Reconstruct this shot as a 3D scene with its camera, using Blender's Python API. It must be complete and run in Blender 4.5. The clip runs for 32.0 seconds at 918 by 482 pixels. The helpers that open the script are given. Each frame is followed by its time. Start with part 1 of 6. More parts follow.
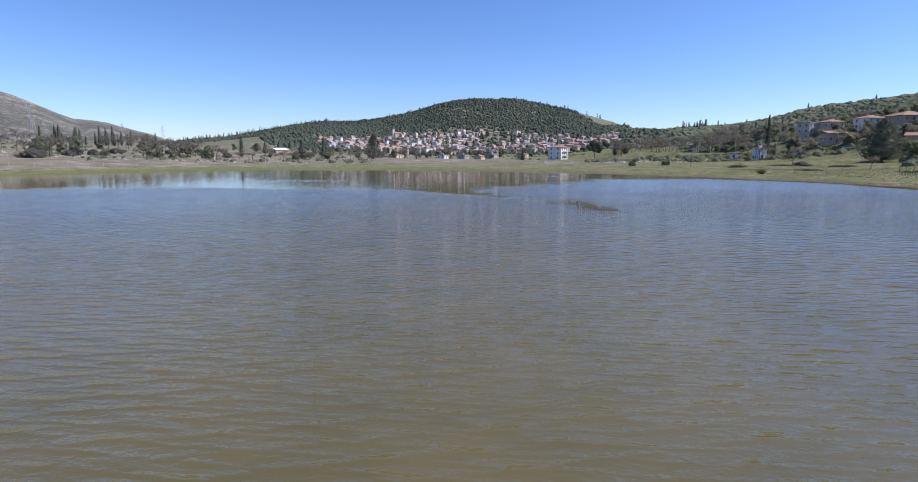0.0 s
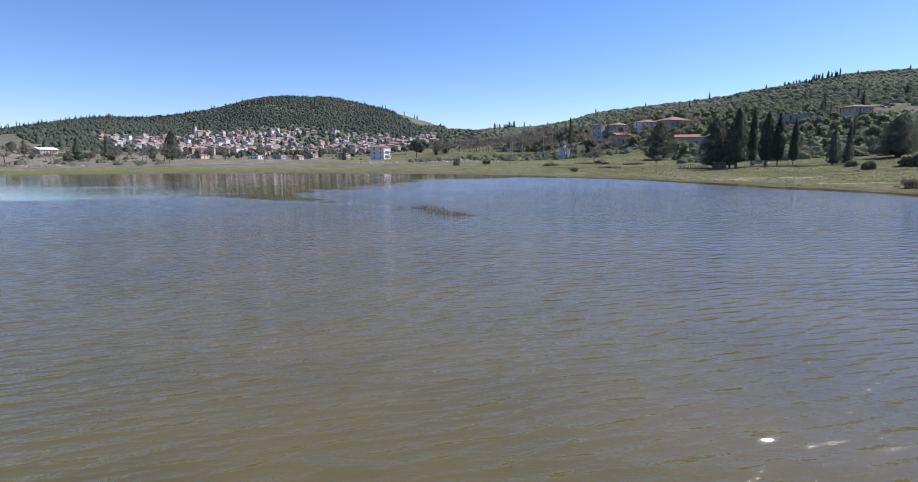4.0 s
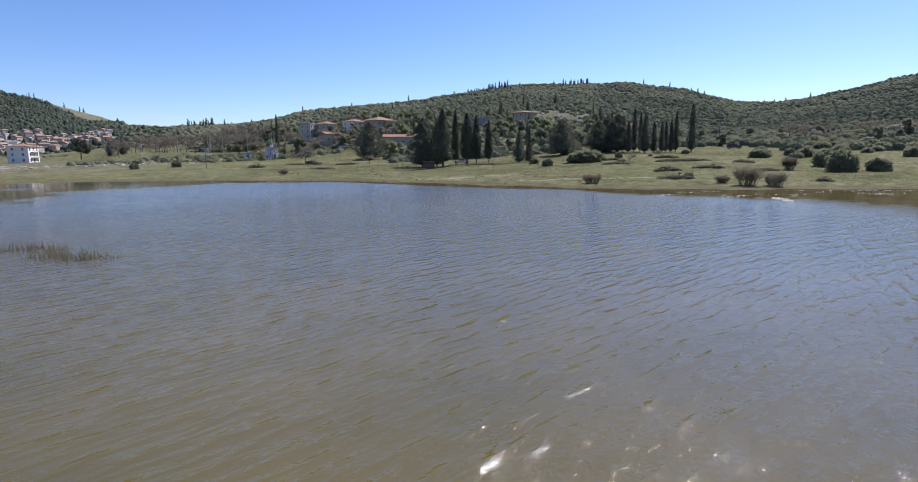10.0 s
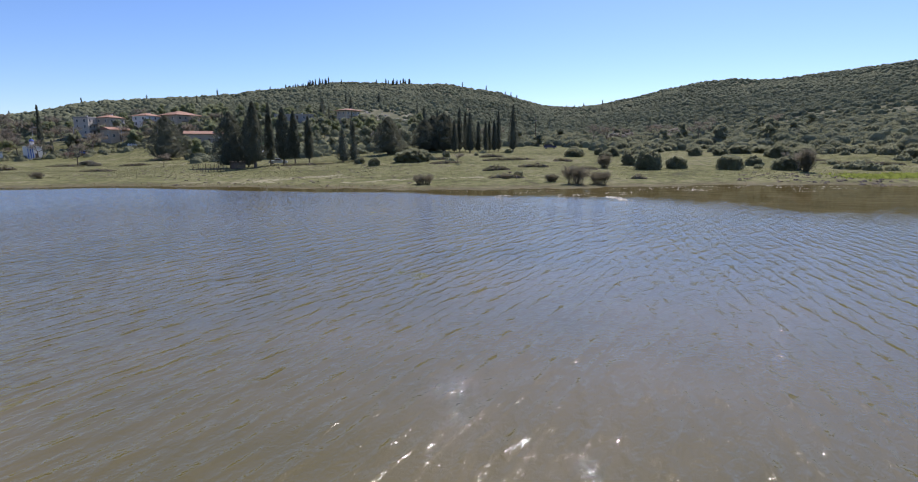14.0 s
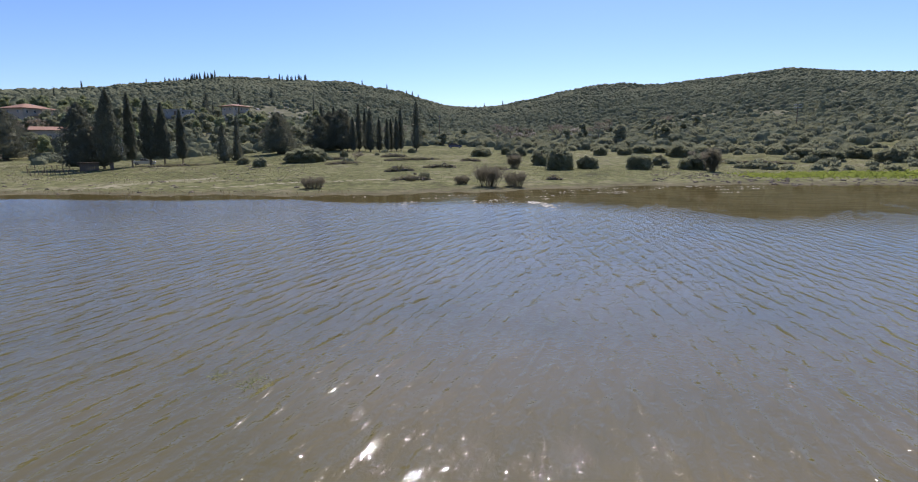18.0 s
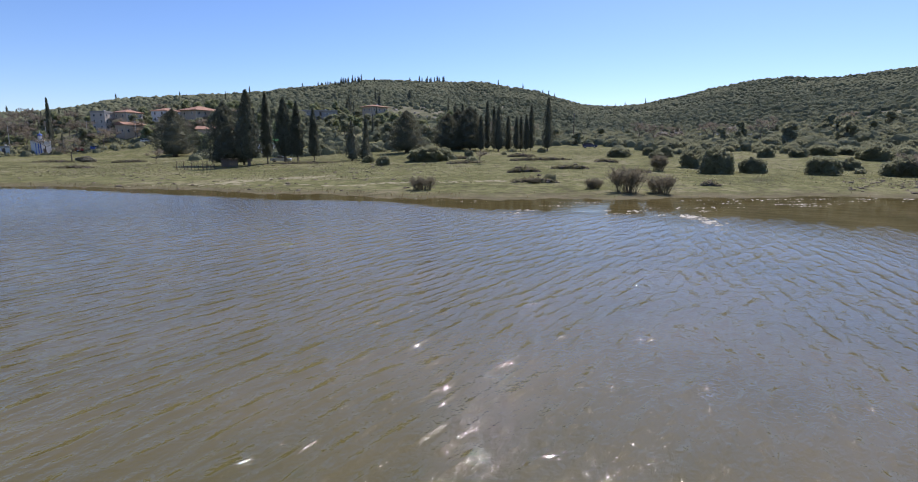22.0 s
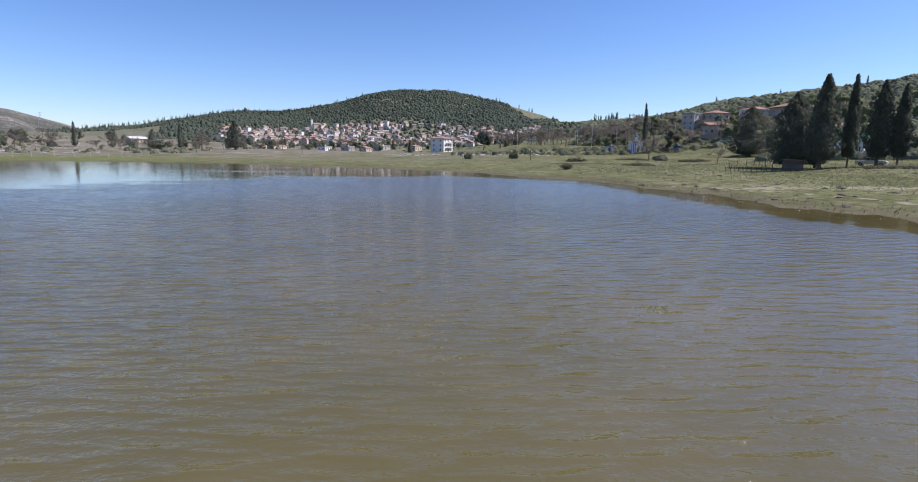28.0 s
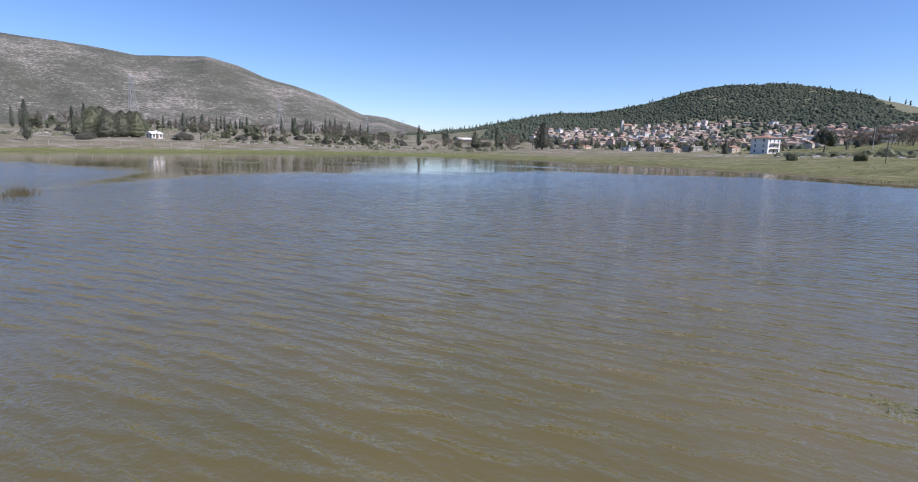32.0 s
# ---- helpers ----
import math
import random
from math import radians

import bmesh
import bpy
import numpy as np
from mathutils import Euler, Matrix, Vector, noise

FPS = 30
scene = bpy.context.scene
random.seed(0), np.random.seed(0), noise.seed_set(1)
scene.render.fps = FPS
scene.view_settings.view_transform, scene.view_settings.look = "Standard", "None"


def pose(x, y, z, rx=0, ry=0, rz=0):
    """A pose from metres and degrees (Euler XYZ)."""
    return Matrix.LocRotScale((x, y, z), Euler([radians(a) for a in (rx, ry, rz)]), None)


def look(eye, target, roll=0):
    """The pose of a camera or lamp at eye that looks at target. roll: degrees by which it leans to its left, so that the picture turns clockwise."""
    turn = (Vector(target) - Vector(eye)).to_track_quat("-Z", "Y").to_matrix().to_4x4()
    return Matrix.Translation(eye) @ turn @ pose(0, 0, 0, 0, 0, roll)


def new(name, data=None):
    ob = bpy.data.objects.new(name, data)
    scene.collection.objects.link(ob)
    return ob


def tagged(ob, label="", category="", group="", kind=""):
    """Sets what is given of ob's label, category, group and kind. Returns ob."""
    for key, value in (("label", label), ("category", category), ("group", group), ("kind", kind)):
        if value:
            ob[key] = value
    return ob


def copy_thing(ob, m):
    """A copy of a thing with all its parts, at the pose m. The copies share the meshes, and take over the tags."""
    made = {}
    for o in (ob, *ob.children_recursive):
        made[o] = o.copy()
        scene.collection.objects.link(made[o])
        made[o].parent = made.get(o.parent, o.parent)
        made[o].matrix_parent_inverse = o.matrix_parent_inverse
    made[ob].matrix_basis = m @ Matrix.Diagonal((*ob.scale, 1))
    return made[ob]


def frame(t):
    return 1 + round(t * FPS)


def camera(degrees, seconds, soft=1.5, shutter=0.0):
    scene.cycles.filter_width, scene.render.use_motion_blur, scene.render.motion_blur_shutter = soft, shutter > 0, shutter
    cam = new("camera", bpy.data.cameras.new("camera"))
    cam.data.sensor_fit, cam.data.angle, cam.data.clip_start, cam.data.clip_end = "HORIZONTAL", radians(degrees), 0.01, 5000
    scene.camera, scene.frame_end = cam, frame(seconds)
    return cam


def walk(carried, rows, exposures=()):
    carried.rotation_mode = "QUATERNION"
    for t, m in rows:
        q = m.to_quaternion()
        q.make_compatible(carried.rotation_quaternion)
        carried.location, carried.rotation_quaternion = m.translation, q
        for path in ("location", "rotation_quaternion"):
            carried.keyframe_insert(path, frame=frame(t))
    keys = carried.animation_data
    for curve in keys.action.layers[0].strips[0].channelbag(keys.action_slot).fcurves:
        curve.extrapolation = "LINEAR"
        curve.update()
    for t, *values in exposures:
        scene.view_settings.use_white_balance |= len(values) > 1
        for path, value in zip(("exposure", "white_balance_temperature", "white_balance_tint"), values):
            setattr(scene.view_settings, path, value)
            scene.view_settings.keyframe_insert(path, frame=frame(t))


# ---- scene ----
cam = camera(80.80, 32.0, soft=1.0)

# seconds, eye x, y, z, heading clockwise from +y, tilt, lean (degrees)
PATH = (
    (0, -0.00, 0.00, 4.98, 0.00, -9.06, 0.18),
    (0.5, -0.26, 1.14, 4.92, 2.81, -9.02, 0.15),
    (1, -0.45, 2.15, 4.89, 4.88, -9.02, 0.08),
    (1.5, -0.69, 3.09, 4.87, 6.99, -9.01, 0.00),
    (2, -0.81, 4.09, 4.86, 8.88, -9.01, -0.06),
    (2.5, -0.96, 5.08, 4.89, 11.53, -9.04, -0.09),
    (4.5, -0.82, 7.88, 4.95, 20.86, -9.03, -0.02),
    (5, -0.62, 8.66, 4.96, 23.22, -9.03, -0.06),
    (5.5, -0.20, 9.76, 4.99, 26.27, -9.06, -0.14),
    (6, 0.20, 11.02, 4.97, 28.32, -9.06, -0.22),
    (6.5, 0.66, 12.11, 4.99, 30.96, -9.08, -0.20),
    (7, 1.21, 13.13, 5.07, 33.96, -9.11, -0.27),
    (7.5, 1.76, 13.90, 5.08, 36.55, -9.15, -0.38),
    (8, 2.46, 14.64, 5.10, 39.86, -9.15, -0.44),
    (8.5, 3.08, 15.29, 5.13, 41.99, -9.17, -0.44),
    (9, 3.92, 16.04, 5.11, 43.95, -9.15, -0.41),
    (9.5, 4.77, 16.68, 5.09, 45.02, -9.17, -0.43),
    (10, 5.87, 17.45, 5.20, 48.29, -9.24, -0.47),
    (10.5, 6.70, 18.11, 5.21, 50.80, -9.26, -0.48),
    (11, 7.45, 18.76, 5.21, 54.17, -9.29, -0.45),
    (11.5, 8.20, 19.45, 5.18, 56.16, -9.30, -0.43),
    (12, 9.07, 20.14, 5.17, 57.80, -9.32, -0.49),
    (12.5, 10.09, 20.66, 5.16, 58.94, -9.35, -0.48),
    (13, 11.26, 21.36, 5.04, 60.97, -9.35, -0.36),
    (13.5, 12.43, 21.86, 4.95, 63.23, -9.35, -0.38),
    (14, 13.79, 22.49, 4.92, 66.39, -9.36, -0.39),
    (14.5, 15.10, 23.11, 4.86, 69.09, -9.37, -0.37),
    (16.5, 19.82, 24.81, 4.82, 73.23, -9.42, -0.29),
    (17, 21.02, 25.24, 4.75, 74.46, -9.39, -0.29),
    (17.5, 22.24, 25.57, 4.70, 75.81, -9.38, -0.27),
    (18, 23.47, 25.91, 4.71, 76.56, -9.40, -0.33),
    (18.5, 24.61, 26.14, 4.70, 77.10, -9.40, -0.34),
    (19, 25.74, 26.34, 4.65, 77.00, -9.40, -0.30),
    (19.5, 27.05, 26.58, 4.56, 75.97, -9.35, -0.29),
    (20, 28.27, 26.77, 4.55, 74.70, -9.33, -0.26),
    (20.5, 29.56, 27.03, 4.45, 72.15, -9.31, -0.17),
    (21, 30.70, 27.27, 4.42, 69.85, -9.29, -0.04),
    (21.5, 31.68, 27.45, 4.46, 66.46, -9.30, 0.04),
    (22, 32.93, 27.75, 4.39, 62.63, -9.30, 0.16),
    (22.5, 34.20, 28.00, 4.32, 59.32, -9.30, 0.18),
    (23, 35.54, 28.37, 4.34, 54.96, -9.32, 0.17),
    (23.5, 36.53, 28.74, 4.34, 50.40, -9.35, 0.22),
    (24, 37.79, 29.29, 4.31, 43.62, -9.36, 0.33),
    (24.5, 38.92, 29.51, 4.42, 38.02, -9.43, 0.44),
    (25, 40.02, 29.93, 4.45, 32.07, -9.49, 0.51),
    (25.5, 41.06, 30.45, 4.38, 27.89, -9.48, 0.57),
    (27.5, 44.71, 33.07, 4.20, 10.75, -9.64, 0.55),
    (28, 45.40, 33.65, 4.13, 5.40, -9.66, 0.71),
    (28.5, 45.96, 33.96, 3.94, 0.85, -9.70, 0.77),
    (29, 46.37, 34.36, 3.74, -4.94, -9.73, 0.90),
    (29.5, 46.71, 34.92, 3.57, -10.88, -9.81, 0.90),
    (30, 47.18, 35.50, 3.43, -15.22, -9.85, 0.96),
    (30.5, 47.78, 36.17, 3.35, -19.44, -9.87, 1.03),
    (31, 48.40, 36.93, 3.30, -22.01, -9.90, 0.99),
    (31.5, 49.05, 37.71, 3.29, -23.83, -9.93, 0.99),
    (32, 49.68, 38.47, 3.30, -26.28, -9.97, 1.04),
)


def aim(x, y, z, heading, tilt, lean):
    h, p = radians(heading), radians(tilt)
    way = Vector((math.sin(h) * math.cos(p), math.cos(h) * math.cos(p), math.sin(p)))
    return look(Vector((x, y, z)), Vector((x, y, z)) + way * 10.0, lean)


walk(cam, [(row[0], aim(*row[1:])) for row in PATH], ((0.0, 0.29, 5900, 20), (5.0, 0.29, 5950, 20), (10.0, 0.26, 6150, 20), (14.0, 0.25, 6300, 20), (22.0, 0.25, 6350, 20), (26.0, 0.25, 6200, 20), (29.0, 0.28, 6050, 20), (32.0, 0.28, 6050, 20)))

# ---- world, sun ----
SUN_AZ, SUN_EL = 90.0, 48.0
world = bpy.data.worlds.new("sky")
scene.world = world
world.use_nodes = True
wn, wl = world.node_tree.nodes, world.node_tree.links
sky = wn.new("ShaderNodeTexSky")
sky.sky_type, sky.sun_disc = "NISHITA", False
sky.sun_elevation, sky.sun_rotation = radians(SUN_EL), radians(SUN_AZ)
sky.air_density, sky.dust_density, sky.ozone_density, sky.altitude = 0.95, 0.45, 5.0, 700.0
wn["Background"].inputs["Strength"].default_value = 0.123
deep = wn.new("ShaderNodeHueSaturation")
deep.inputs["Hue"].default_value, deep.inputs["Saturation"].default_value, deep.inputs["Value"].default_value = 0.504, 1.1, 1.0
wl.new(sky.outputs["Color"], deep.inputs["Color"])
wl.new(deep.outputs["Color"], wn["Background"].inputs["Color"])
sun_data = bpy.data.lights.new("sun", "SUN")
sun_data.energy, sun_data.angle, sun_data.color = 5.0, radians(0.53), (1.0, 0.95, 0.87)
sun = new("sun", sun_data)
_d = Vector((math.sin(radians(SUN_AZ)) * math.cos(radians(SUN_EL)), math.cos(radians(SUN_AZ)) * math.cos(radians(SUN_EL)), math.sin(radians(SUN_EL))))
sun.matrix_world = look(_d * 100, (0, 0, 0))
scene.view_settings.exposure = 0.0

# ---- materials ----


class Nodes:
    """A short way to write node materials."""

    def __init__(self, name):
        self.m = bpy.data.materials.new(name)
        self.m.use_nodes = True
        self.t = self.m.node_tree
        self.b = self.t.nodes["Principled BSDF"]

    def put(self, socket, value):
        if isinstance(value, bpy.types.NodeSocket):
            self.t.links.new(value, socket)
        elif value is not None:
            socket.default_value = (*value, 1.0) if isinstance(value, tuple) and len(value) == 3 and len(socket.default_value) == 4 else value

    def node(self, kind, **ins):
        n = self.t.nodes.new(kind)
        for k, v in ins.items():
            self.put(n.inputs[k.replace("_", " ")], v)
        return n

    def pos(self, object_space=False):
        return self.t.nodes.new("ShaderNodeTexCoord").outputs["Object"] if object_space else self.t.nodes.new("ShaderNodeNewGeometry").outputs["Position"]

    def noise(self, scale, vec=None, detail=4.0, rough=0.55, stretch=None, warp=0.0):
        vec = vec or self.pos()
        if stretch:
            vec = self.node("ShaderNodeMapping", Vector=vec, Scale=stretch).outputs[0]
        return self.node("ShaderNodeTexNoise", Vector=vec, Scale=scale, Detail=detail, Roughness=rough, Distortion=warp).outputs["Fac"]

    def ramp(self, fac, *stops):
        n = self.node("ShaderNodeValToRGB", Fac=fac)
        e = n.color_ramp.elements
        while len(e) < len(stops):
            e.new(0.5)
        for el, (p, c) in zip(e, stops):
            el.position, el.color = p, (*c, 1.0) if isinstance(c, tuple) else (c, c, c, 1.0)
        return n.outputs["Color"]

    def mix(self, fac, a, b, blend="MIX"):
        n = self.t.nodes.new("ShaderNodeMix")
        n.data_type, n.blend_type = "RGBA", blend
        self.put(n.inputs[0], fac), self.put(n.inputs[6], a), self.put(n.inputs[7], b)
        return n.outputs[2]

    def math(self, op, a, b=None, c=None, clamp=False):
        n = self.t.nodes.new("ShaderNodeMath")
        n.operation, n.use_clamp = op, clamp
        for k, v in enumerate((a, b, c)):
            self.put(n.inputs[k], v)
        return n.outputs[0]

    def bump(self, height, distance=0.02, strength=1.0, normal=None):
        return self.node("ShaderNodeBump", Height=height, Distance=distance, Strength=strength, Normal=normal).outputs[0]

    def axis(self, vec, which):
        return self.node("ShaderNodeSeparateXYZ", Vector=vec).outputs[which]

    def done(self, color, rough=0.8, normal=None, spec=0.4, **more):
        self.put(self.b.inputs["Base Color"], color), self.put(self.b.inputs["Roughness"], rough)
        self.put(self.b.inputs["Specular IOR Level"], spec)
        self.put(self.b.inputs["Normal"], normal)
        for k, v in more.items():
            self.put(self.b.inputs[k.replace("_", " ")], v)
        return self.m


def plain_material(name, color, rough=0.7, spec=0.4, vary=0.25, scale=3.0, bump=0.01, **more):
    n = Nodes(name)
    big, fine = n.noise(scale, detail=5.0), n.noise(scale * 9.0, detail=3.0)
    dark, light = tuple(c * (1 - vary) for c in color), tuple(min(c * (1 + vary), 0.95) for c in color)
    col = n.mix(n.math("MULTIPLY_ADD", fine, 0.4, n.math("MULTIPLY", big, 0.6)), dark, light)
    rnd = n.node("ShaderNodeObjectInfo").outputs["Random"]
    col = n.mix(n.math("MULTIPLY", rnd, 0.25), col, dark)
    return n.done(col, rough, n.bump(fine, bump), spec, **more)


def village_material(name, tones, bump=0.01):
    """Render or tiles whose tone goes from house to house, weathered at two scales."""
    n = Nodes(name)
    own = n.math("ADD", n.node("ShaderNodeObjectInfo").outputs["Random"], n.t.nodes.new("ShaderNodeNewGeometry").outputs["Random Per Island"])
    ramp = n.ramp(n.math("FRACT", n.math("MULTIPLY", own, 3.7)), *tones)
    ramp.node.color_ramp.interpolation = "CONSTANT"
    big, fine = n.noise(0.35, detail=5.0), n.noise(3.5, detail=3.0)
    wear = n.math("MULTIPLY_ADD", fine, 0.4, n.math("MULTIPLY", big, 0.6))
    col = n.mix(n.ramp(wear, (0.3, 0.0), (0.7, 0.35)), ramp, (0.24, 0.21, 0.18))
    return n.done(col, 0.88, n.bump(fine, bump), 0.15)


def leaf_material(name, dark, light, vary_scale=0.6, through_light=0.45):
    """Foliage: every spray its own tone, and part of the light shines through."""
    n = Nodes(name)
    isl = n.t.nodes.new("ShaderNodeNewGeometry").outputs["Random Per Island"]
    f = n.math("MULTIPLY_ADD", isl, 0.6, n.math("MULTIPLY_ADD", n.noise(vary_scale), 0.8, -0.2), clamp=True)
    col = n.mix(f, dark, light)
    n.done(col, 0.95, None, 0.02)
    tr = n.node("ShaderNodeBsdfTranslucent", Color=n.mix(0.5, col, tuple(min(1.0, c * 1.6) for c in light)))
    mx = n.node("ShaderNodeMixShader", Fac=through_light)
    n.t.links.new(n.b.outputs[0], mx.inputs[1]), n.t.links.new(tr.outputs[0], mx.inputs[2])
    n.t.links.new(mx.outputs[0], n.t.nodes["Material Output"].inputs["Surface"])
    return n.m


def ground_material():
    n = Nodes("meadow_soil_and_rock")
    p = n.pos()
    z = n.axis(p, 2)
    n1, n2, n3 = n.noise(0.06, p, 6, 0.6, None, 0.4), n.noise(0.3, p, 9, 0.72), n.noise(3.0, p, 6, 0.7)
    grass = n.ramp(n.math("MULTIPLY_ADD", n2, 0.6, n.math("MULTIPLY", n1, 0.4)), (0.36, (0.080, 0.084, 0.043)), (0.45, (0.141, 0.150, 0.060)), (0.53, (0.199, 0.201, 0.092)), (0.60, (0.254, 0.234, 0.144)), (0.70, (0.359, 0.330, 0.237)))
    grass = n.mix(n.math("MULTIPLY", n.math("SUBTRACT", n3, 0.42, clamp=True), 2.6, clamp=True), grass, (0.060, 0.059, 0.033))
    dry = n.ramp(n.math("MULTIPLY_ADD", n2, 0.5, n.math("MULTIPLY", n.noise(0.09, p, 5), 0.5)), (0.34, (0.092, 0.094, 0.053)), (0.46, (0.160, 0.148, 0.098)), (0.55, (0.213, 0.187, 0.144)), (0.68, (0.349, 0.315, 0.300)))
    tussock = n.noise(0.85, p, 5, 0.6)
    grass = n.mix(n.ramp(tussock, (0.50, 0.0), (0.62, 0.75)), grass, (0.066, 0.063, 0.037))
    grass = n.mix(n.ramp(tussock, (0.32, 0.6), (0.42, 0.0)), grass, (0.262, 0.241, 0.150))
    west = n.math("MULTIPLY", n.math("MULTIPLY_ADD", n.axis(p, 0), -0.010, 0.95, clamp=True), n.math("MULTIPLY_ADD", n.math("MULTIPLY_ADD", n2, 1.4, z), 1.1, -1.15, clamp=True))
    grass = n.mix(west, grass, dry)
    mud = n.ramp(n2, (0.3, (0.082, 0.075, 0.042)), (0.7, (0.165, 0.148, 0.092)))
    streak = n.noise(0.5, p, 4, stretch=(1.0, 1.0, 12.0))
    hz = n.math("MULTIPLY_ADD", n.math("SUBTRACT", streak, 0.5), 0.6, z)
    lush = n.math("MULTIPLY", n.math("MULTIPLY_ADD", n.axis(p, 0), -0.02, 0.3, clamp=True), n.ramp(hz, (0.0, 0.0), (0.12, 0.85), (0.5, 0.8), (0.75, 0.0)))
    wet = n.math("MULTIPLY", n.math("MULTIPLY_ADD", hz, -3.8, 1.15, clamp=True), n.math("SUBTRACT", 1.0, lush))
    grass = n.mix(lush, grass, n.ramp(n2, (0.35, (0.102, 0.123, 0.037)), (0.65, (0.170, 0.182, 0.069))))
    col = n.mix(wet, grass, mud)
    hill = n.ramp(n.math("MULTIPLY_ADD", n.noise(0.12, p, 6), 0.7, n.math("MULTIPLY", n2, 0.3)), (0.38, (0.116, 0.120, 0.073)), (0.54, (0.165, 0.163, 0.106)), (0.70, (0.262, 0.241, 0.206)))
    col = n.mix(n.math("MULTIPLY_ADD", z, 0.12, -0.9, clamp=True), col, hill)
    return n.done(col, 0.95, n.bump(n.math("MULTIPLY_ADD", n3, 0.4, n2), 0.15), 0.02)


def mountain_material():
    n = Nodes("scrub_and_limestone")
    p = n.pos()
    a, b, c = n.noise(0.11, p, 8, 0.74, (1, 1, 1.8)), n.noise(0.004, p, 4), n.noise(0.022, p, 7, 0.72, (1, 1, 2.6))
    f = n.math("MULTIPLY_ADD", b, 0.35, n.math("MULTIPLY_ADD", c, 0.3, n.math("MULTIPLY", a, 0.65)))
    col = n.ramp(f, (0.56, (0.085, 0.088, 0.066)), (0.655, (0.115, 0.114, 0.09)), (0.695, (0.185, 0.172, 0.145)), (0.755, (0.33, 0.30, 0.26)))
    return n.done(col, 0.95, n.bump(a, 4.0), 0.1)


def water_material():
    """Turbid water: silt below, wind ripples whose crests run one way, calmer where the mesh says that the shore shelters it."""
    n = Nodes("muddy_lake_water")
    p = n.pos()
    x, y = n.axis(p, 0), n.axis(p, 1)
    along = n.math("MULTIPLY_ADD", x, 0.995, n.math("MULTIPLY", y, -0.10))
    cross = n.math("MULTIPLY_ADD", x, 0.10, n.math("MULTIPLY", y, 0.995))

    def waves(sa, sc, scale, detail, warp):
        c = n.t.nodes.new("ShaderNodeCombineXYZ")
        n.put(c.inputs[0], n.math("MULTIPLY", along, sa)), n.put(c.inputs[1], n.math("MULTIPLY", cross, sc))
        return n.noise(scale, c.outputs[0], detail, 0.5, None, warp)

    big, mid = n.noise(0.035, p, 3), n.noise(0.22, p, 4)
    silt = n.math("MULTIPLY_ADD", mid, 0.5, n.math("MULTIPLY", big, 0.5))
    col = n.ramp(silt, (0.35, (0.091, 0.077, 0.022)), (0.5, (0.115, 0.093, 0.029)), (0.68, (0.140, 0.110, 0.040)))
    weed = n.noise(0.8, p, 5, 0.6)
    col = n.mix(n.math("MULTIPLY", n.math("SUBTRACT", weed, 0.66, clamp=True), 4.0, clamp=True), col, (0.07, 0.075, 0.02))
    warp = n.math("MULTIPLY_ADD", n.noise(0.9, p, 2.0, 0.5), 1.5, n.math("MULTIPLY", n.noise(0.16, p, 2.0), 7.0))

    def train(heading, length, drift, crest, seed):
        """Wind waves as crests that run across their heading, bent and broken by noise."""
        a = radians(heading)
        d = n.math("MULTIPLY_ADD", x, math.sin(a), n.math("MULTIPLY", y, math.cos(a)))
        ph = n.math("MULTIPLY_ADD", warp, drift, n.math("MULTIPLY_ADD", d, math.tau / length, seed))
        up = n.math("POWER", n.math("MULTIPLY_ADD", n.math("SINE", ph), 0.5, 0.5), crest)
        return n.math("MULTIPLY", up, n.math("MULTIPLY_ADD", n.noise(0.55 / length, n.node("ShaderNodeMapping", Vector=p, Location=(seed * 9.1, seed * 3.7, 0)).outputs[0], 2.0), 3.2, -1.05, clamp=True))

    ripple = waves(0.5, 1.0, 4.6, 3.0, 0.9)
    fine = waves(0.75, 1.0, 13.0, 2.0, 0.4)
    h = n.math("MULTIPLY", train(6, 0.44, 1.3, 3.0, 0.0), 0.22)
    h = n.math("MULTIPLY_ADD", train(-11, 0.68, 1.2, 3.0, 1.0), 0.30, h)
    h = n.math("MULTIPLY_ADD", train(19, 1.1, 1.0, 2.6, 2.0), 0.30, h)
    h = n.math("MULTIPLY_ADD", waves(0.4, 1.0, 1.0, 2.0, 0.6), 0.28, h)
    h = n.math("MULTIPLY_ADD", ripple, 0.24, h)
    h = n.math("MULTIPLY_ADD", fine, 0.125, h)
    gust = n.math("MULTIPLY_ADD", n.noise(0.045, p, 3, 0.5, None, 0.5), 1.1, 0.42)
    calm = n.t.nodes.new("ShaderNodeAttribute")
    calm.attribute_name = "shelter"
    edge = n.math("MULTIPLY_ADD", n.noise(0.10, n.node("ShaderNodeMapping", Vector=p, Rotation=(0, 0, radians(15)), Scale=(0.5, 1.3, 1)).outputs[0], 7, 0.68, None, 1.0), 0.44, -0.22)
    wind = n.ramp(n.math("ADD", calm.outputs["Fac"], edge), (0.40, 1.0), (0.58, 0.05))
    lane = n.noise(0.05, n.node("ShaderNodeMapping", Vector=p, Rotation=(0, 0, radians(30)), Scale=(0.35, 2.2, 1)).outputs[0], 4, 0.6)
    wind = n.math("MAXIMUM", wind, n.ramp(lane, (0.55, 0.0), (0.66, 0.22)))
    strength = n.math("MULTIPLY", n.math("MULTIPLY", wind, gust), 0.85)
    normal = n.bump(h, 0.14, strength)
    ruffle = n.t.nodes.new("ShaderNodeAttribute")
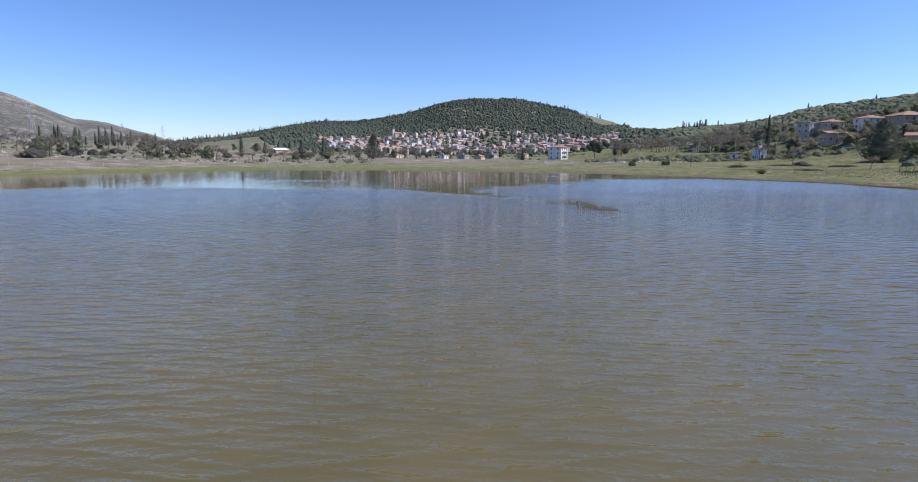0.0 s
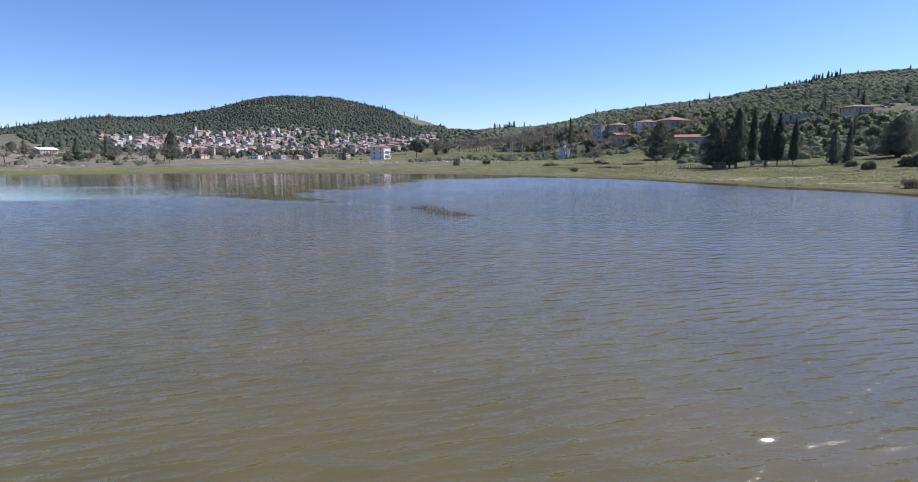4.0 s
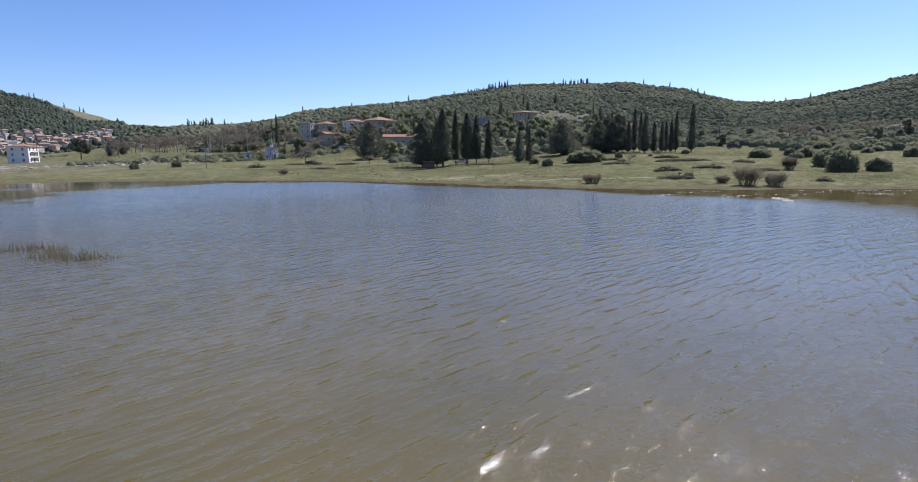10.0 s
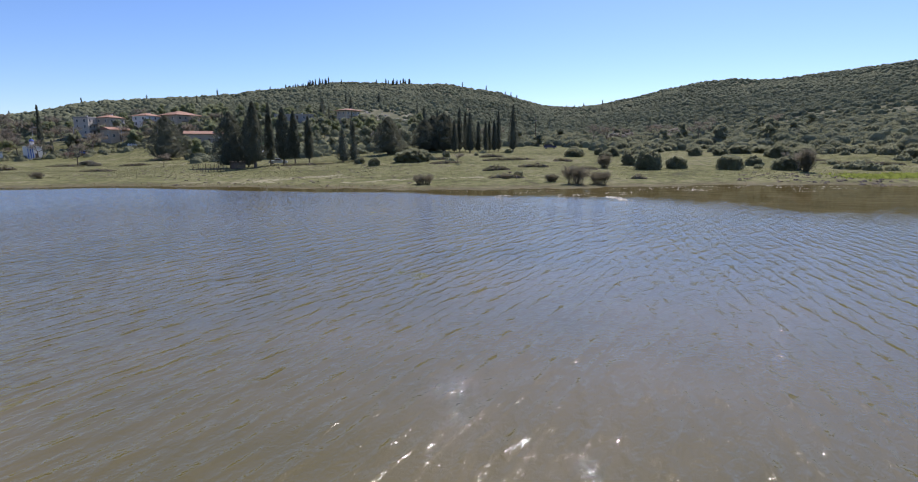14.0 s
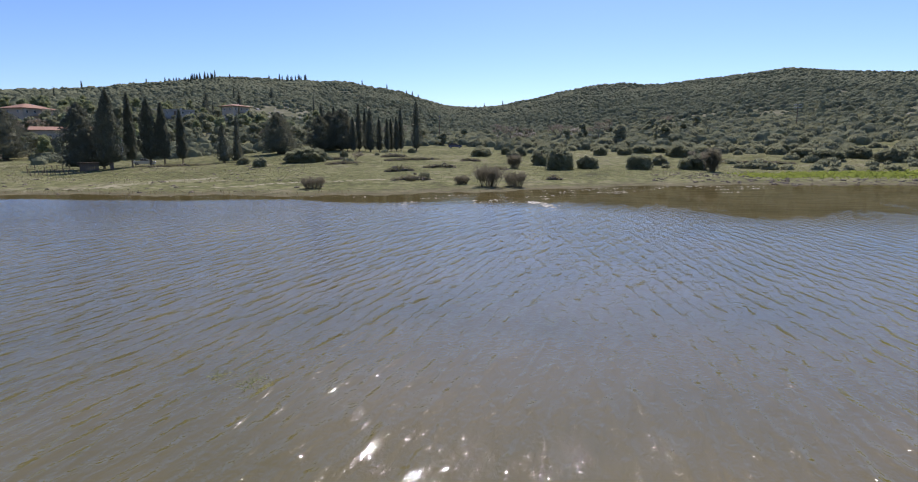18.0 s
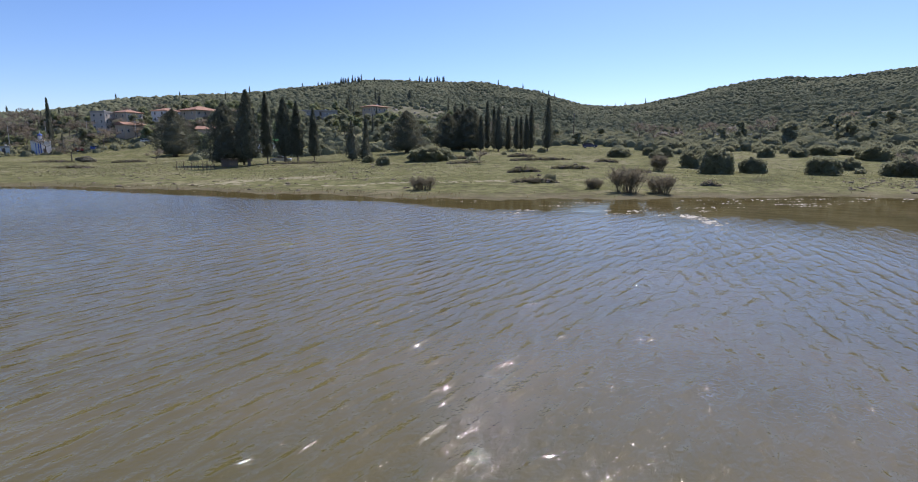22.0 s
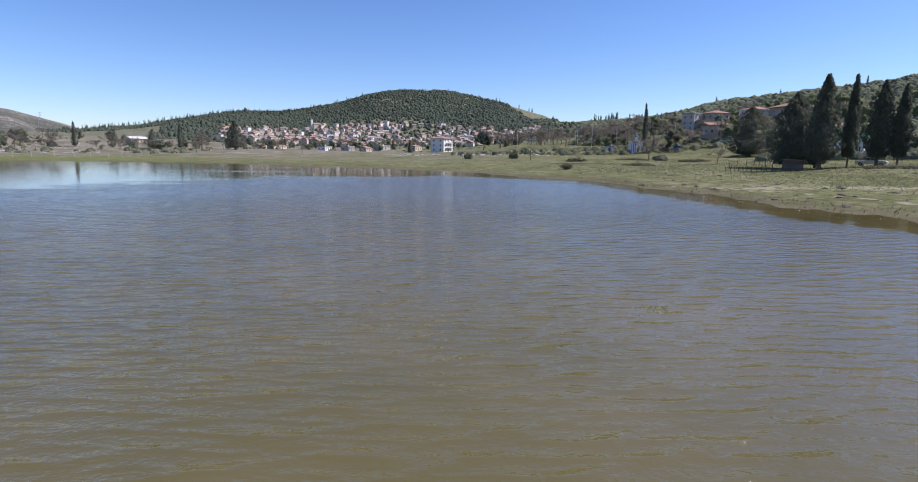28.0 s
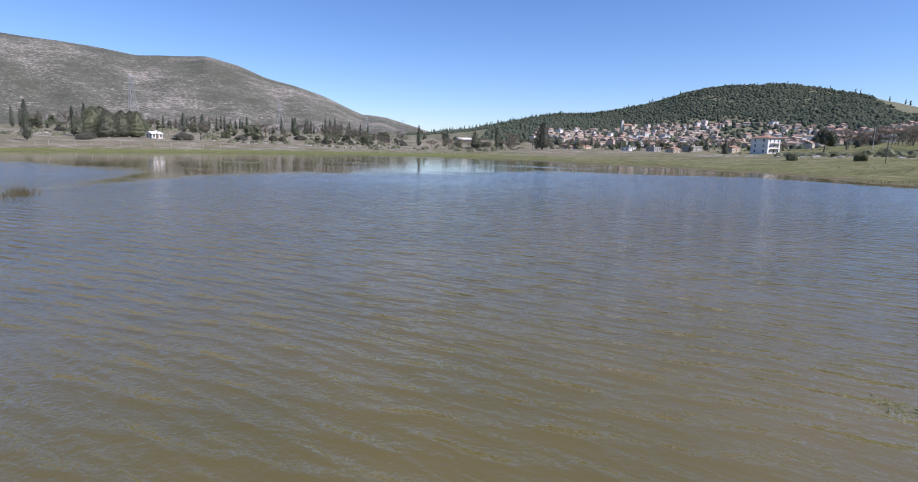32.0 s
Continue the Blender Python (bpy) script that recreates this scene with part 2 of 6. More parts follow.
    ruffle.attribute_name = "ruffle"
    chop = n.math("MULTIPLY_ADD", ruffle.outputs["Fac"], 0.12, 0.02)
    film = n.t.nodes.new("ShaderNodeAttribute")
    film.attribute_name = "film"
    col = n.mix(n.math("MULTIPLY", film.outputs["Fac"], 0.8), col, n.ramp(mid, (0.35, (0.058, 0.048, 0.022)), (0.65, (0.092, 0.076, 0.036))))
    n.done(col, 0.9, None, 0.0)
    gloss = n.node("ShaderNodeBsdfGlossy", Color=(1.0, 1.0, 1.0), Roughness=n.math("MULTIPLY_ADD", wind, chop, 0.018), Normal=normal)
    level = n.node("ShaderNodeFresnel", IOR=1.66).outputs[0]
    tilted = n.node("ShaderNodeFresnel", IOR=1.5, Normal=normal).outputs[0]
    scum = n.math("MULTIPLY", film.outputs["Fac"], n.ramp(n.noise(0.45, n.node("ShaderNodeMapping", Vector=p, Rotation=(0, 0, radians(-10)), Scale=(2.0, 0.6, 1)).outputs[0], 6, 0.65), (0.3, 0.3), (0.62, 0.6)))
    fres = n.math("MULTIPLY_ADD", level, 0.58, n.math("MULTIPLY", tilted, 0.45))
    mx = n.node("ShaderNodeMixShader", Fac=n.math("MULTIPLY", fres, n.math("SUBTRACT", 1.0, scum)))
    n.t.links.new(n.b.outputs[0], mx.inputs[1]), n.t.links.new(gloss.outputs[0], mx.inputs[2])
    n.t.links.new(mx.outputs[0], n.t.nodes["Material Output"].inputs["Surface"])
    return n.m


WATER = water_material()
GROUND = ground_material()
MOUNTAIN = mountain_material()
CYPRESS = leaf_material("cypress_foliage", (0.083, 0.092, 0.071), (0.194, 0.205, 0.150), 0.6, 0.3)
SHRUB = leaf_material("shrub_foliage", (0.116, 0.130, 0.086), (0.278, 0.290, 0.182), 0.05, 0.38)
PINE = leaf_material("pine_needles", (0.089, 0.095, 0.071), (0.209, 0.213, 0.150), 0.6, 0.3)
OLIVE = leaf_material("olive_leaves", (0.13, 0.142, 0.09), (0.29, 0.30, 0.20))
SPRING = leaf_material("spring_leaves", (0.150, 0.170, 0.089), (0.310, 0.335, 0.191), 0.6, 0.5)
BLOSSOM = leaf_material("almond_blossom", (0.27, 0.245, 0.205), (0.44, 0.41, 0.35))
BUSH = leaf_material("bush_leaves", (0.135, 0.145, 0.096), (0.31, 0.318, 0.205))
HEDGE = leaf_material("hedge_leaves", (0.145, 0.145, 0.114), (0.310, 0.300, 0.241))
WATERSIDE = leaf_material("waterside_brush", (0.125, 0.112, 0.082), (0.27, 0.245, 0.175))
WEED = leaf_material("bank_weeds", (0.125, 0.125, 0.068), (0.26, 0.245, 0.15))
TWIG = leaf_material("bare_twigs", (0.155, 0.132, 0.102), (0.32, 0.285, 0.225))
REED = leaf_material("reed_stems", (0.097, 0.075, 0.038), (0.252, 0.220, 0.127))
FLOWERING = leaf_material("flowering_grass", (0.126, 0.175, 0.038), (0.281, 0.320, 0.076), 0.3, 0.5)
GRASS = leaf_material("meadow_grass", (0.097, 0.105, 0.043), (0.262, 0.265, 0.133))
STONE = plain_material("grey_limestone", (0.33, 0.31, 0.28), 0.95, 0.15, 0.4, 1.5, 0.08)
RUBBLE = plain_material("dark_field_stone", (0.175, 0.15, 0.118), 0.95, 0.02, 0.45, 2.5, 0.08)
WOOD = plain_material("weathered_wood", (0.17, 0.13, 0.10), 0.9, 0.15, 0.35, 4.0, 0.02)
PALE_WOOD = plain_material("pale_fence_wood", (0.42, 0.37, 0.30), 0.9, 0.15, 0.3, 4.0, 0.02)
STEEL = plain_material("galvanised_steel", (0.45, 0.46, 0.47), 0.5, 0.5, 0.15, 4.0, 0.002, Metallic=0.6)
PALE_STEEL = plain_material("pale_painted_steel", (0.55, 0.55, 0.53), 0.6, 0.3, 0.12, 4.0, 0.002)
BLUE_PAINT = plain_material("blue_paint", (0.05, 0.12, 0.42), 0.6, 0.4, 0.15, 3.0, 0.002)
GREEN_PAINT = plain_material("green_paint", (0.08, 0.33, 0.12), 0.6, 0.4, 0.15, 3.0, 0.002)
CONCRETE = plain_material("grey_concrete", (0.36, 0.34, 0.31), 0.9, 0.2, 0.2, 1.0, 0.01)
WINDOW = plain_material("dark_window_glass", (0.03, 0.035, 0.04), 0.12, 0.6, 0.2, 2.0, 0.0)
RUBBER = plain_material("black_rubber", (0.02, 0.02, 0.02), 0.8, 0.3, 0.1, 5.0, 0.0)
SILVER = plain_material("silver_car_paint", (0.55, 0.56, 0.58), 0.3, 0.6, 0.05, 5.0, 0.0, Metallic=0.5)
DARK_PAINT = plain_material("dark_blue_car_paint", (0.035, 0.045, 0.10), 0.25, 0.6, 0.1, 5.0, 0.0)
RED_PAINT = plain_material("red_car_paint", (0.35, 0.04, 0.03), 0.35, 0.5, 0.1, 5.0, 0.0)
ASPHALT = plain_material("road_asphalt", (0.09, 0.09, 0.09), 0.95, 0.2, 0.2, 1.0, 0.01)
FOREST = leaf_material("pine_forest", (0.070, 0.090, 0.070), (0.145, 0.165, 0.115), 0.012, 0.4)
PALE_SOIL = plain_material("pale_trodden_soil", (0.30, 0.275, 0.18), 0.95, 0.05, 0.25, 0.8, 0.03)
BARK = plain_material("bark", (0.17, 0.14, 0.11), 0.9, 0.05, 0.35, 2.0, 0.03)
WALL_WHITE = plain_material("white_render", (0.72, 0.70, 0.66), 0.85, 0.2, 0.12, 1.0)
WALL_TAN = village_material("tan_village_render", ((0.0, (0.40, 0.32, 0.25)), (0.25, (0.52, 0.43, 0.34)), (0.5, (0.60, 0.53, 0.44)), (0.75, (0.42, 0.38, 0.34)), (0.9, (0.56, 0.42, 0.33))))
WALL_PALE = village_material("pale_village_render", ((0.0, (0.70, 0.66, 0.60)), (0.3, (0.60, 0.53, 0.45)), (0.55, (0.76, 0.74, 0.70)), (0.8, (0.64, 0.55, 0.44)), (0.92, (0.50, 0.51, 0.53))))
WALL_CREAM = plain_material("cream_render", (0.52, 0.43, 0.33), 0.85, 0.2, 0.15, 1.0)
OLD_TILE = village_material("weathered_village_tiles", ((0.0, (0.35, 0.225, 0.165)), (0.2, (0.27, 0.195, 0.15)), (0.4, (0.38, 0.27, 0.20)), (0.6, (0.32, 0.25, 0.20)), (0.78, (0.40, 0.235, 0.16)), (0.92, (0.42, 0.37, 0.31))), 0.02)
ROOF_TILE = plain_material("terracotta_tiles", (0.33, 0.195, 0.135), 0.85, 0.2, 0.3, 2.0, 0.04)

# ---- the lie of the land ----
CX, CY = 30.0, 25.0
AZ = (-180, -120, -90, -61, -50, -40, -28, -20, -12, -3, 6, 13, 21, 28, 35, 43, 51, 59, 71, 81, 95, 106, 117, 150, 180)
SHORE = (141, 188, 183, 166, 167, 175, 172, 161, 150, 131, 121, 110, 96, 88, 76, 66, 60, 55, 56, 59, 70, 78, 85, 103, 141)
FOOT_Z = (1.5, 2.0, 2.6, 2.8, 2.7, 2.2, 0.9, 0.8, 0.8, 0.8, 0.8, 0.8, 0.8, 0.8, 0.8, 0.7, 0.9, 1.4, 1.8, 1.8, 1.5, 1.3, 1.5, 2, 2)
NEAR_R = (400, 300, 260, 255, 255, 300, 380, 390, 390, 400, 350, 300, 265, 250, 220, 190, 175, 170, 170, 175, 180, 190, 190, 250, 300)
NEAR_Z = (3, 5, 5.4, 5.4, 5.2, 3.8, 2.2, 2.1, 2.0, 1.8, 2.2, 2.5, 2.6, 2.8, 3.0, 3.2, 4.2, 5.2, 5.3, 5.6, 5.8, 6, 6, 8, 8)
MID_R = (700, 480, 480, 480, 480, 480, 480, 520, 600, 650, 600, 480, 380, 320, 310, 315, 330, 340, 380, 390, 350, 340, 340, 400, 500)
MID_Z = (12, 13, 13, 13, 13, 11, 8, 8, 6, 5, 6, 10, 14, 17, 18.5, 21, 24, 24, 18, 17, 19, 22, 22, 18, 14)
RIDGE_AZ = (-180, -100, -70, -35, -29, -24, -18.3, -16, -12.5, -8.9, -6.4, -3.4, -1.5, 0.8, 4.4, 7.1, 9.5, 11.9, 14.5, 16.3, 18, 19.0, 19.8, 25.4, 28.3,
            31.4, 37.6, 43.9, 47.1, 53.3, 59.3, 64.9, 67.6, 70.2, 72.7, 75.1, 78.3, 81, 84, 86.9, 89.8, 92.7, 98.1, 103, 107.5, 112, 116.6, 130, 155, 180)
RIDGE_R = (1400, 1400, 1400, 1395, 1392, 1389, 1385, 1384, 1382, 1380, 1378, 1376, 1375, 1374, 1372, 1371, 1370, 1369, 1368, 1100, 700, 590, 582, 580, 580,
           579, 577, 590, 655, 654, 653, 653, 653, 655, 665, 690, 720, 736, 736, 736, 736, 736, 736, 736, 736, 736, 736, 750, 900, 1400)
RIDGE_Z = (30, 30, 30, 28, 31, 46, 76, 86, 89, 102, 116, 141, 149, 153, 152, 141, 127, 108, 91, 58, 37, 31.5, 33, 36.5, 41,
           48.5, 56.5, 62.5, 76.5, 86, 85.5, 86.5, 80.5, 76.5, 67.5, 61.5, 61.5, 65.5, 72.5, 82.5, 86.5, 89.5, 86.5, 93.5, 95.5, 88.5, 80.5, 62.5, 47.5, 37.5)
CTRL = np.array([SHORE, FOOT_Z, NEAR_R, NEAR_Z, MID_R, MID_Z], float)


def height(x, y):
    """The ground's height at places given as arrays."""
    x, y = np.asarray(x, float), np.asarray(y, float)
    r, az = np.hypot(x - CX, y - CY), np.degrees(np.arctan2(x - CX, y - CY))
    s, fz, nr, nz, mr, mz = (np.interp(az, AZ, row) for row in CTRL)
    steep = np.interp(az, (-20, -10, 8, 22), (1.2, 1.8, 1.8, 0.95))
    rr, rz = np.interp(az, RIDGE_AZ, RIDGE_R), np.interp(az, RIDGE_AZ, RIDGE_Z)
    s = s + 1.1 * np.sin(az * 0.55) + 0.6 * np.sin(az * 1.7 + 1.0) + 0.35 * np.sin(az * 4.1)
    total = 0.0
    for k in (0.95, 0.975, 1.0, 1.025, 1.05):
        q = r * (1 + (k - 1) * np.clip((r - s) / 60.0, 0, 1))
        z = -0.06 * (s - q).clip(0, 25)
        z = np.where(q > s, 0.035 * (q - s).clip(0, 10) + (fz - 0.35) * ((q - s - 10) / 30.0).clip(0, 1), z)
        z = np.where(q > s + 40, fz + (nz - fz) * ((q - s - 40) / (nr - s - 40)).clip(0, 1), z)
        z = np.where(q > nr, nz + (mz - nz) * ((q - nr) / (mr - nr)).clip(0, 1), z)
        z = np.where(q > mr, mz + (rz - mz) * (((q - mr) / (rr - mr)).clip(0, 1)) ** steep, z)
        z = np.where(q > rr, rz + (22 - rz) * ((q - rr) / (0.7 * rr)).clip(0, 1), z)
        bank = np.interp(az, (8, 13, 21, 28, 33, 37), (278, 270, 262, 256, 250, 400))
        z = np.where((q > bank) & (az > 7) & (az < 36.5), np.maximum(z, np.minimum(6.2, 2.4 + (q - bank) * 0.28) * np.clip((az - 7) / 7, 0, 1)), z)
        total = total + z / 5.0
    far = np.clip((r - s - 5) / 60.0, 0, 1)
    rough = np.sin(x * 0.11 + 1.3 * np.sin(y * 0.07)) * np.sin(y * 0.13 + 0.9 * np.sin(x * 0.09)) * 0.35 + np.sin(x * 0.031 + y * 0.023) * np.sin(y * 0.037 - x * 0.011) * np.clip((r - 200) / 300, 0, 1) * 1.6
    return total + rough * far


def mesh_from(name, verts, faces, material, smooth=False):
    me = bpy.data.meshes.new(name)
    me.from_pydata(np.asarray(verts).tolist(), [], faces.tolist() if isinstance(faces, np.ndarray) else faces)
    me.materials.append(material)
    if smooth:
        me.polygons.foreach_set("use_smooth", np.ones(len(me.polygons), bool))
    me.update()
    return me


def polar_sheet(name, azs, rs, fn, material):
    a, r = np.meshgrid(np.radians(azs), rs, indexing="ij")
    x, y = CX + r * np.sin(a), CY + r * np.cos(a)
    v = np.stack([x, y, fn(x, y)], -1).reshape(-1, 3)
    na, nr = len(azs), len(rs)
    i, j = np.meshgrid(np.arange(na - 1), np.arange(nr - 1), indexing="ij")
    b = (i * nr + j).ravel()
    return new(name, mesh_from(name, v, np.stack([b, b + 1, b + nr + 1, b + nr], 1), material, True))


ring = np.concatenate([np.geomspace(42, 250, 130), np.geomspace(255, 1500, 120), np.geomspace(1550, 4700, 14)])
sector = np.concatenate([np.arange(-180, -75, 3.0), np.arange(-75, 130, 0.4), np.arange(130, 180.1, 2.5)])
ground_ob = tagged(polar_sheet("ground", sector, ring, height, GROUND), "green meadow, muddy lake shore and scrubby hills", "ground", kind="structure")

MT_AZ = (-130, -100, -80, -65, -61.3, -59.3, -55.9, -53, -50.3, -47.8, -45.2, -42.5, -39.8, -36.9, -35.9, -33.4, -31, -29.1, -27)
MT_Z = (150, 300, 360, 371, 364, 357, 338, 345, 355, 330, 283, 254, 216, 157, 139, 126, 95, 68, 20)


def mountain_height(x, y):
    r, az = np.hypot(x - CX, y - CY), np.degrees(np.arctan2(x - CX, y - CY))
    top = np.interp(az, MT_AZ, MT_Z)
    f = np.clip((r - 1250) / 1340, 0, 1)
    z = 5 + (top - 5) * (0.35 * f + 0.65 * f * f * (3 - 2 * f))
    gully = np.sin(az * 1.3 + np.sin(r * 0.004) * 1.5) * np.sin(r * 0.006 + az * 0.3) * 9 * f * (1 - f) * 3
    return np.where(r > 2600, z - (r - 2600) * 0.35, z) + gully


mountain = tagged(polar_sheet("backdrop_mountain", np.arange(-130, -26.9, 0.35), np.concatenate([np.linspace(1250, 2650, 90), (2900, 3300)]), mountain_height, MOUNTAIN),
                  "bare grey limestone mountain with patchy scrub", "mountain", kind="structure")

def lake(name):
    azs, rs = np.arange(-180, 180.1, 1.0), np.concatenate([[0.0], np.linspace(3, 240, 110)])
    ob = polar_sheet(name, azs, rs, lambda x, y: 0 * x, WATER)
    ob.data.flip_normals()
    a, r = np.meshgrid(azs, rs, indexing="ij")
    reach = np.interp(a, (-180, -100, -72, -58, -50, -45, -38, -35.5, -33, -31, -28.5, -27, -23, -16, -12, -7, -5, -3, 2, 6, 13, 18, 24, 31, 43, 53, 58, 63, 76, 84, 89, 98, 106, 118, 140, 180),
                      (40, 40, 56, 66, 87, 103, 110, 116, 130, 130, 119, 115, 104, 91, 82, 67, 60, 50, 42, 33, 16, 10, 5.5, 9, 8.5, 5.5, 7.5, 11, 14, 20, 25, 36, 44, 50, 50, 45))
    near = np.interp(a, AZ, SHORE) - r
    shelter = np.clip(0.5 + (reach - near) / (2 * np.minimum(reach, 42)), 0, 1)
    at = ob.data.attributes.new("shelter", "FLOAT", "POINT")
    at.data.foreach_set("value", shelter.ravel().astype(np.float32))
    # small steep ripples ruffle the outer water more than the middle of the lake
    x, y = CX + r * np.sin(np.radians(a)), CY + r * np.cos(np.radians(a))
    mid = [(0, 0), (0, 10), (10, 20), (30, 27), (50, 38)]
    out = np.full(x.shape, 1e9)
    for (x0, y0), (x1, y1) in zip(mid, mid[1:]):
        k = np.clip(((x - x0) * (x1 - x0) + (y - y0) * (y1 - y0)) / ((x1 - x0) ** 2 + (y1 - y0) ** 2), 0, 1)
        out = np.minimum(out, np.hypot(x - x0 - k * (x1 - x0), y - y0 - k * (y1 - y0)))
    film = np.clip((shelter - 0.42) / 0.12, 0, 1) * np.interp(a, (20, 34, 62, 80, 125, 150), (0, 0.75, 0.85, 1, 1, 0))
    at = ob.data.attributes.new("film", "FLOAT", "POINT")
    at.data.foreach_set("value", film.ravel().astype(np.float32))
    at = ob.data.attributes.new("ruffle", "FLOAT", "POINT")
    at.data.foreach_set("value", np.clip((out - 12) / 38, 0, 1).ravel().astype(np.float32))
    return ob


water = tagged(lake("water"), "brown muddy lake water rippled by wind", "lake", kind="structure")

# ---- vegetation builders ----
RNG = np.random.default_rng(7)


def blob(level=2, rough=0.25, seed=0, squash=1.0):
    """A lumpy clump of radius about one: vertices and triangles."""
    bm = bmesh.new()
    bmesh.ops.create_icosphere(bm, subdivisions=level, radius=1.0)
    v = np.array([p.co[:] for p in bm.verts])
    f = np.array([[q.index for q in p.verts] for p in bm.faces])
    bm.free()
    g = np.random.default_rng(seed)
    lump = np.ones(len(v))
    for _ in range(7):
        d = g.normal(size=3)
        d /= np.linalg.norm(d)
        lump += rough * np.clip(v @ d - 0.55, 0, 1) * 1.8
    v = v * (lump * (1 + g.normal(size=len(v)) * rough * 0.35))[:, None]
    v[:, 2] *= squash
    return v, f


def scatter(templates, places, sizes, heights, seed=0):
    """Many turned and scaled copies of small templates in one list of vertices and faces."""
    g = np.random.default_rng(seed)
    vs, fs, n = [], [], 0
    pick, turn = g.integers(0, len(templates), len(places)), g.uniform(0, math.tau, len(places))
    for k, (tv, tf) in enumerate(templates):
        at = np.where(pick == k)[0]
        if not len(at):
            continue
        c, s = np.cos(turn[at])[:, None], np.sin(turn[at])[:, None]
        x, y, z = tv.T
        w = np.stack([(c * x - s * y) * sizes[at, None], (s * x + c * y) * sizes[at, None], z * heights[at, None]], -1) + places[at][:, None]
        vs.append(w.reshape(-1, 3))
        fs.append((tf[None] + (np.arange(len(at)) * len(tv))[:, None, None] + n).reshape(-1, tf.shape[1]))
        n += len(at) * len(tv)
    return np.concatenate(vs), np.concatenate(fs)


def polar(az, r):
    a = np.radians(az)
    return CX + r * np.sin(a), CY + r * np.cos(a)


def spread(n, az0, az1, r0, r1, seed, keep=None):
    """Places over a stretch of the land, on the ground."""
    g = np.random.default_rng(seed)
    az, r = g.uniform(az0, az1, n), np.sqrt(g.uniform(r0**2, r1**2, n))
    if keep is not None:
        m = keep(az, r, g)
        az, r = az[m], r[m]
    x, y = polar(az, r)
    return np.stack([x, y, height(x, y)], -1)


def outline(t, sharp):
    """How wide a cypress is from its foot (0) to its tip (1); a low value of sharp makes a column."""
    return np.minimum(1.0, t / 0.2 + 0.35) ** 0.7 * np.maximum(0.025, (1 - t ** (3.0 - 2.0 * sharp)) ** 0.85)


def spindle(h, w, seed, n=14, base=0.06, sharp=0.9):
    """The dark inner body of a cypress."""
    g = np.random.default_rng(seed)
    v, f = [], []
    for k in range(n):
        t = k / (n - 1)
        rad = 0.5 * w * outline(t, sharp)
        for j in range(8):
            a = j * math.tau / 8
            q = rad * g.uniform(0.7, 1.0)
            v.append((q * math.cos(a), q * math.sin(a), h * (base + (1 - base) * t)))
    for k in range(n - 1):
        for j in range(8):
            a, b = k * 8 + j, k * 8 + (j + 1) % 8
            f += [(a, b, b + 8), (a, b + 8, a + 8)]
    f += [(0, j, j + 1) for j in range(1, 7)]
    return np.array(v), np.array(f)


def tube(points, radii, sides=7):
    v, f = [], []
    for k, (p, r) in enumerate(zip(points, radii)):
        for j in range(sides):
            a = j * math.tau / sides
            v.append((p[0] + r * math.cos(a), p[1] + r * math.sin(a), p[2]))
    for k in range(len(points) - 1):
        for j in range(sides):
            a, b = k * sides + j, k * sides + (j + 1) % sides
            f.append((a, b, b + sides, a + sides))
    return v, f


def tufts(centres, ways, size, g, flat=0.35):
    """Small leaf sprays: two crossed slivers at each place, pointing along its way."""
    n = len(centres)
    ways = ways / np.linalg.norm(ways, axis=1, keepdims=True)
    side = np.cross(ways, g.normal(size=(n, 3)))
    side /= np.linalg.norm(side, axis=1, keepdims=True) + 1e-9
    over = np.cross(ways, side)
    s = size * g.uniform(0.6, 1.4, n)[:, None]
    v = np.stack([centres - side * s * flat, centres + side * s * flat, centres + ways * s, centres - over * s * flat, centres + over * s * flat, centres + ways * s * 0.9], 1)
    f = (np.arange(n) * 6)[:, None, None] + np.array([[0, 1, 2], [3, 4, 5]])
    return v.reshape(-1, 3), f.reshape(-1, 3)


def joined(*pieces):
    vs, fs, n = [], [], 0
    for v, f in pieces:
        vs.append(np.asarray(v))
        fs += (np.asarray(f) + n).tolist()
        n += len(v)
    return np.concatenate(vs), fs


def cypress_mesh(h, w, seed, n=1800, sharp=0.9, base=0.07, lumps=0.25):
    g = np.random.default_rng(seed)
    t = g.uniform(0, 1, n) ** 1.15
    rad = 0.5 * w * outline(t, sharp)
    a = g.uniform(0, math.tau, n)
    bulge = 1 + lumps * np.sin(a * 3 + seed) * np.sin(t * 17 + seed * 1.7) + lumps * 0.6 * np.sin(a * 5 + t * 31)
    rad = rad * bulge * np.clip(g.normal(0.93, 0.13, n), 0.55, 1.35)
    c = np.stack([rad * np.cos(a), rad * np.sin(a), h * (base + (1 - base) * t)], -1)
    ways = np.stack([np.cos(a) * 0.45, np.sin(a) * 0.45, np.ones(n)], -1) + g.normal(size=(n, 3)) * 0.4
    return joined(tufts(c, ways, 0.055 * h ** 0.5 * 1.6, g), spindle(h * 0.95, w * 0.74, seed, base=base, sharp=sharp))


def thing(name, label, category, group=""):
    return tagged(new(name), label, category, group)


def part(name, me, parent, label=""):
    ob = new(name, me)
    ob.parent = parent
    return tagged(ob, label)


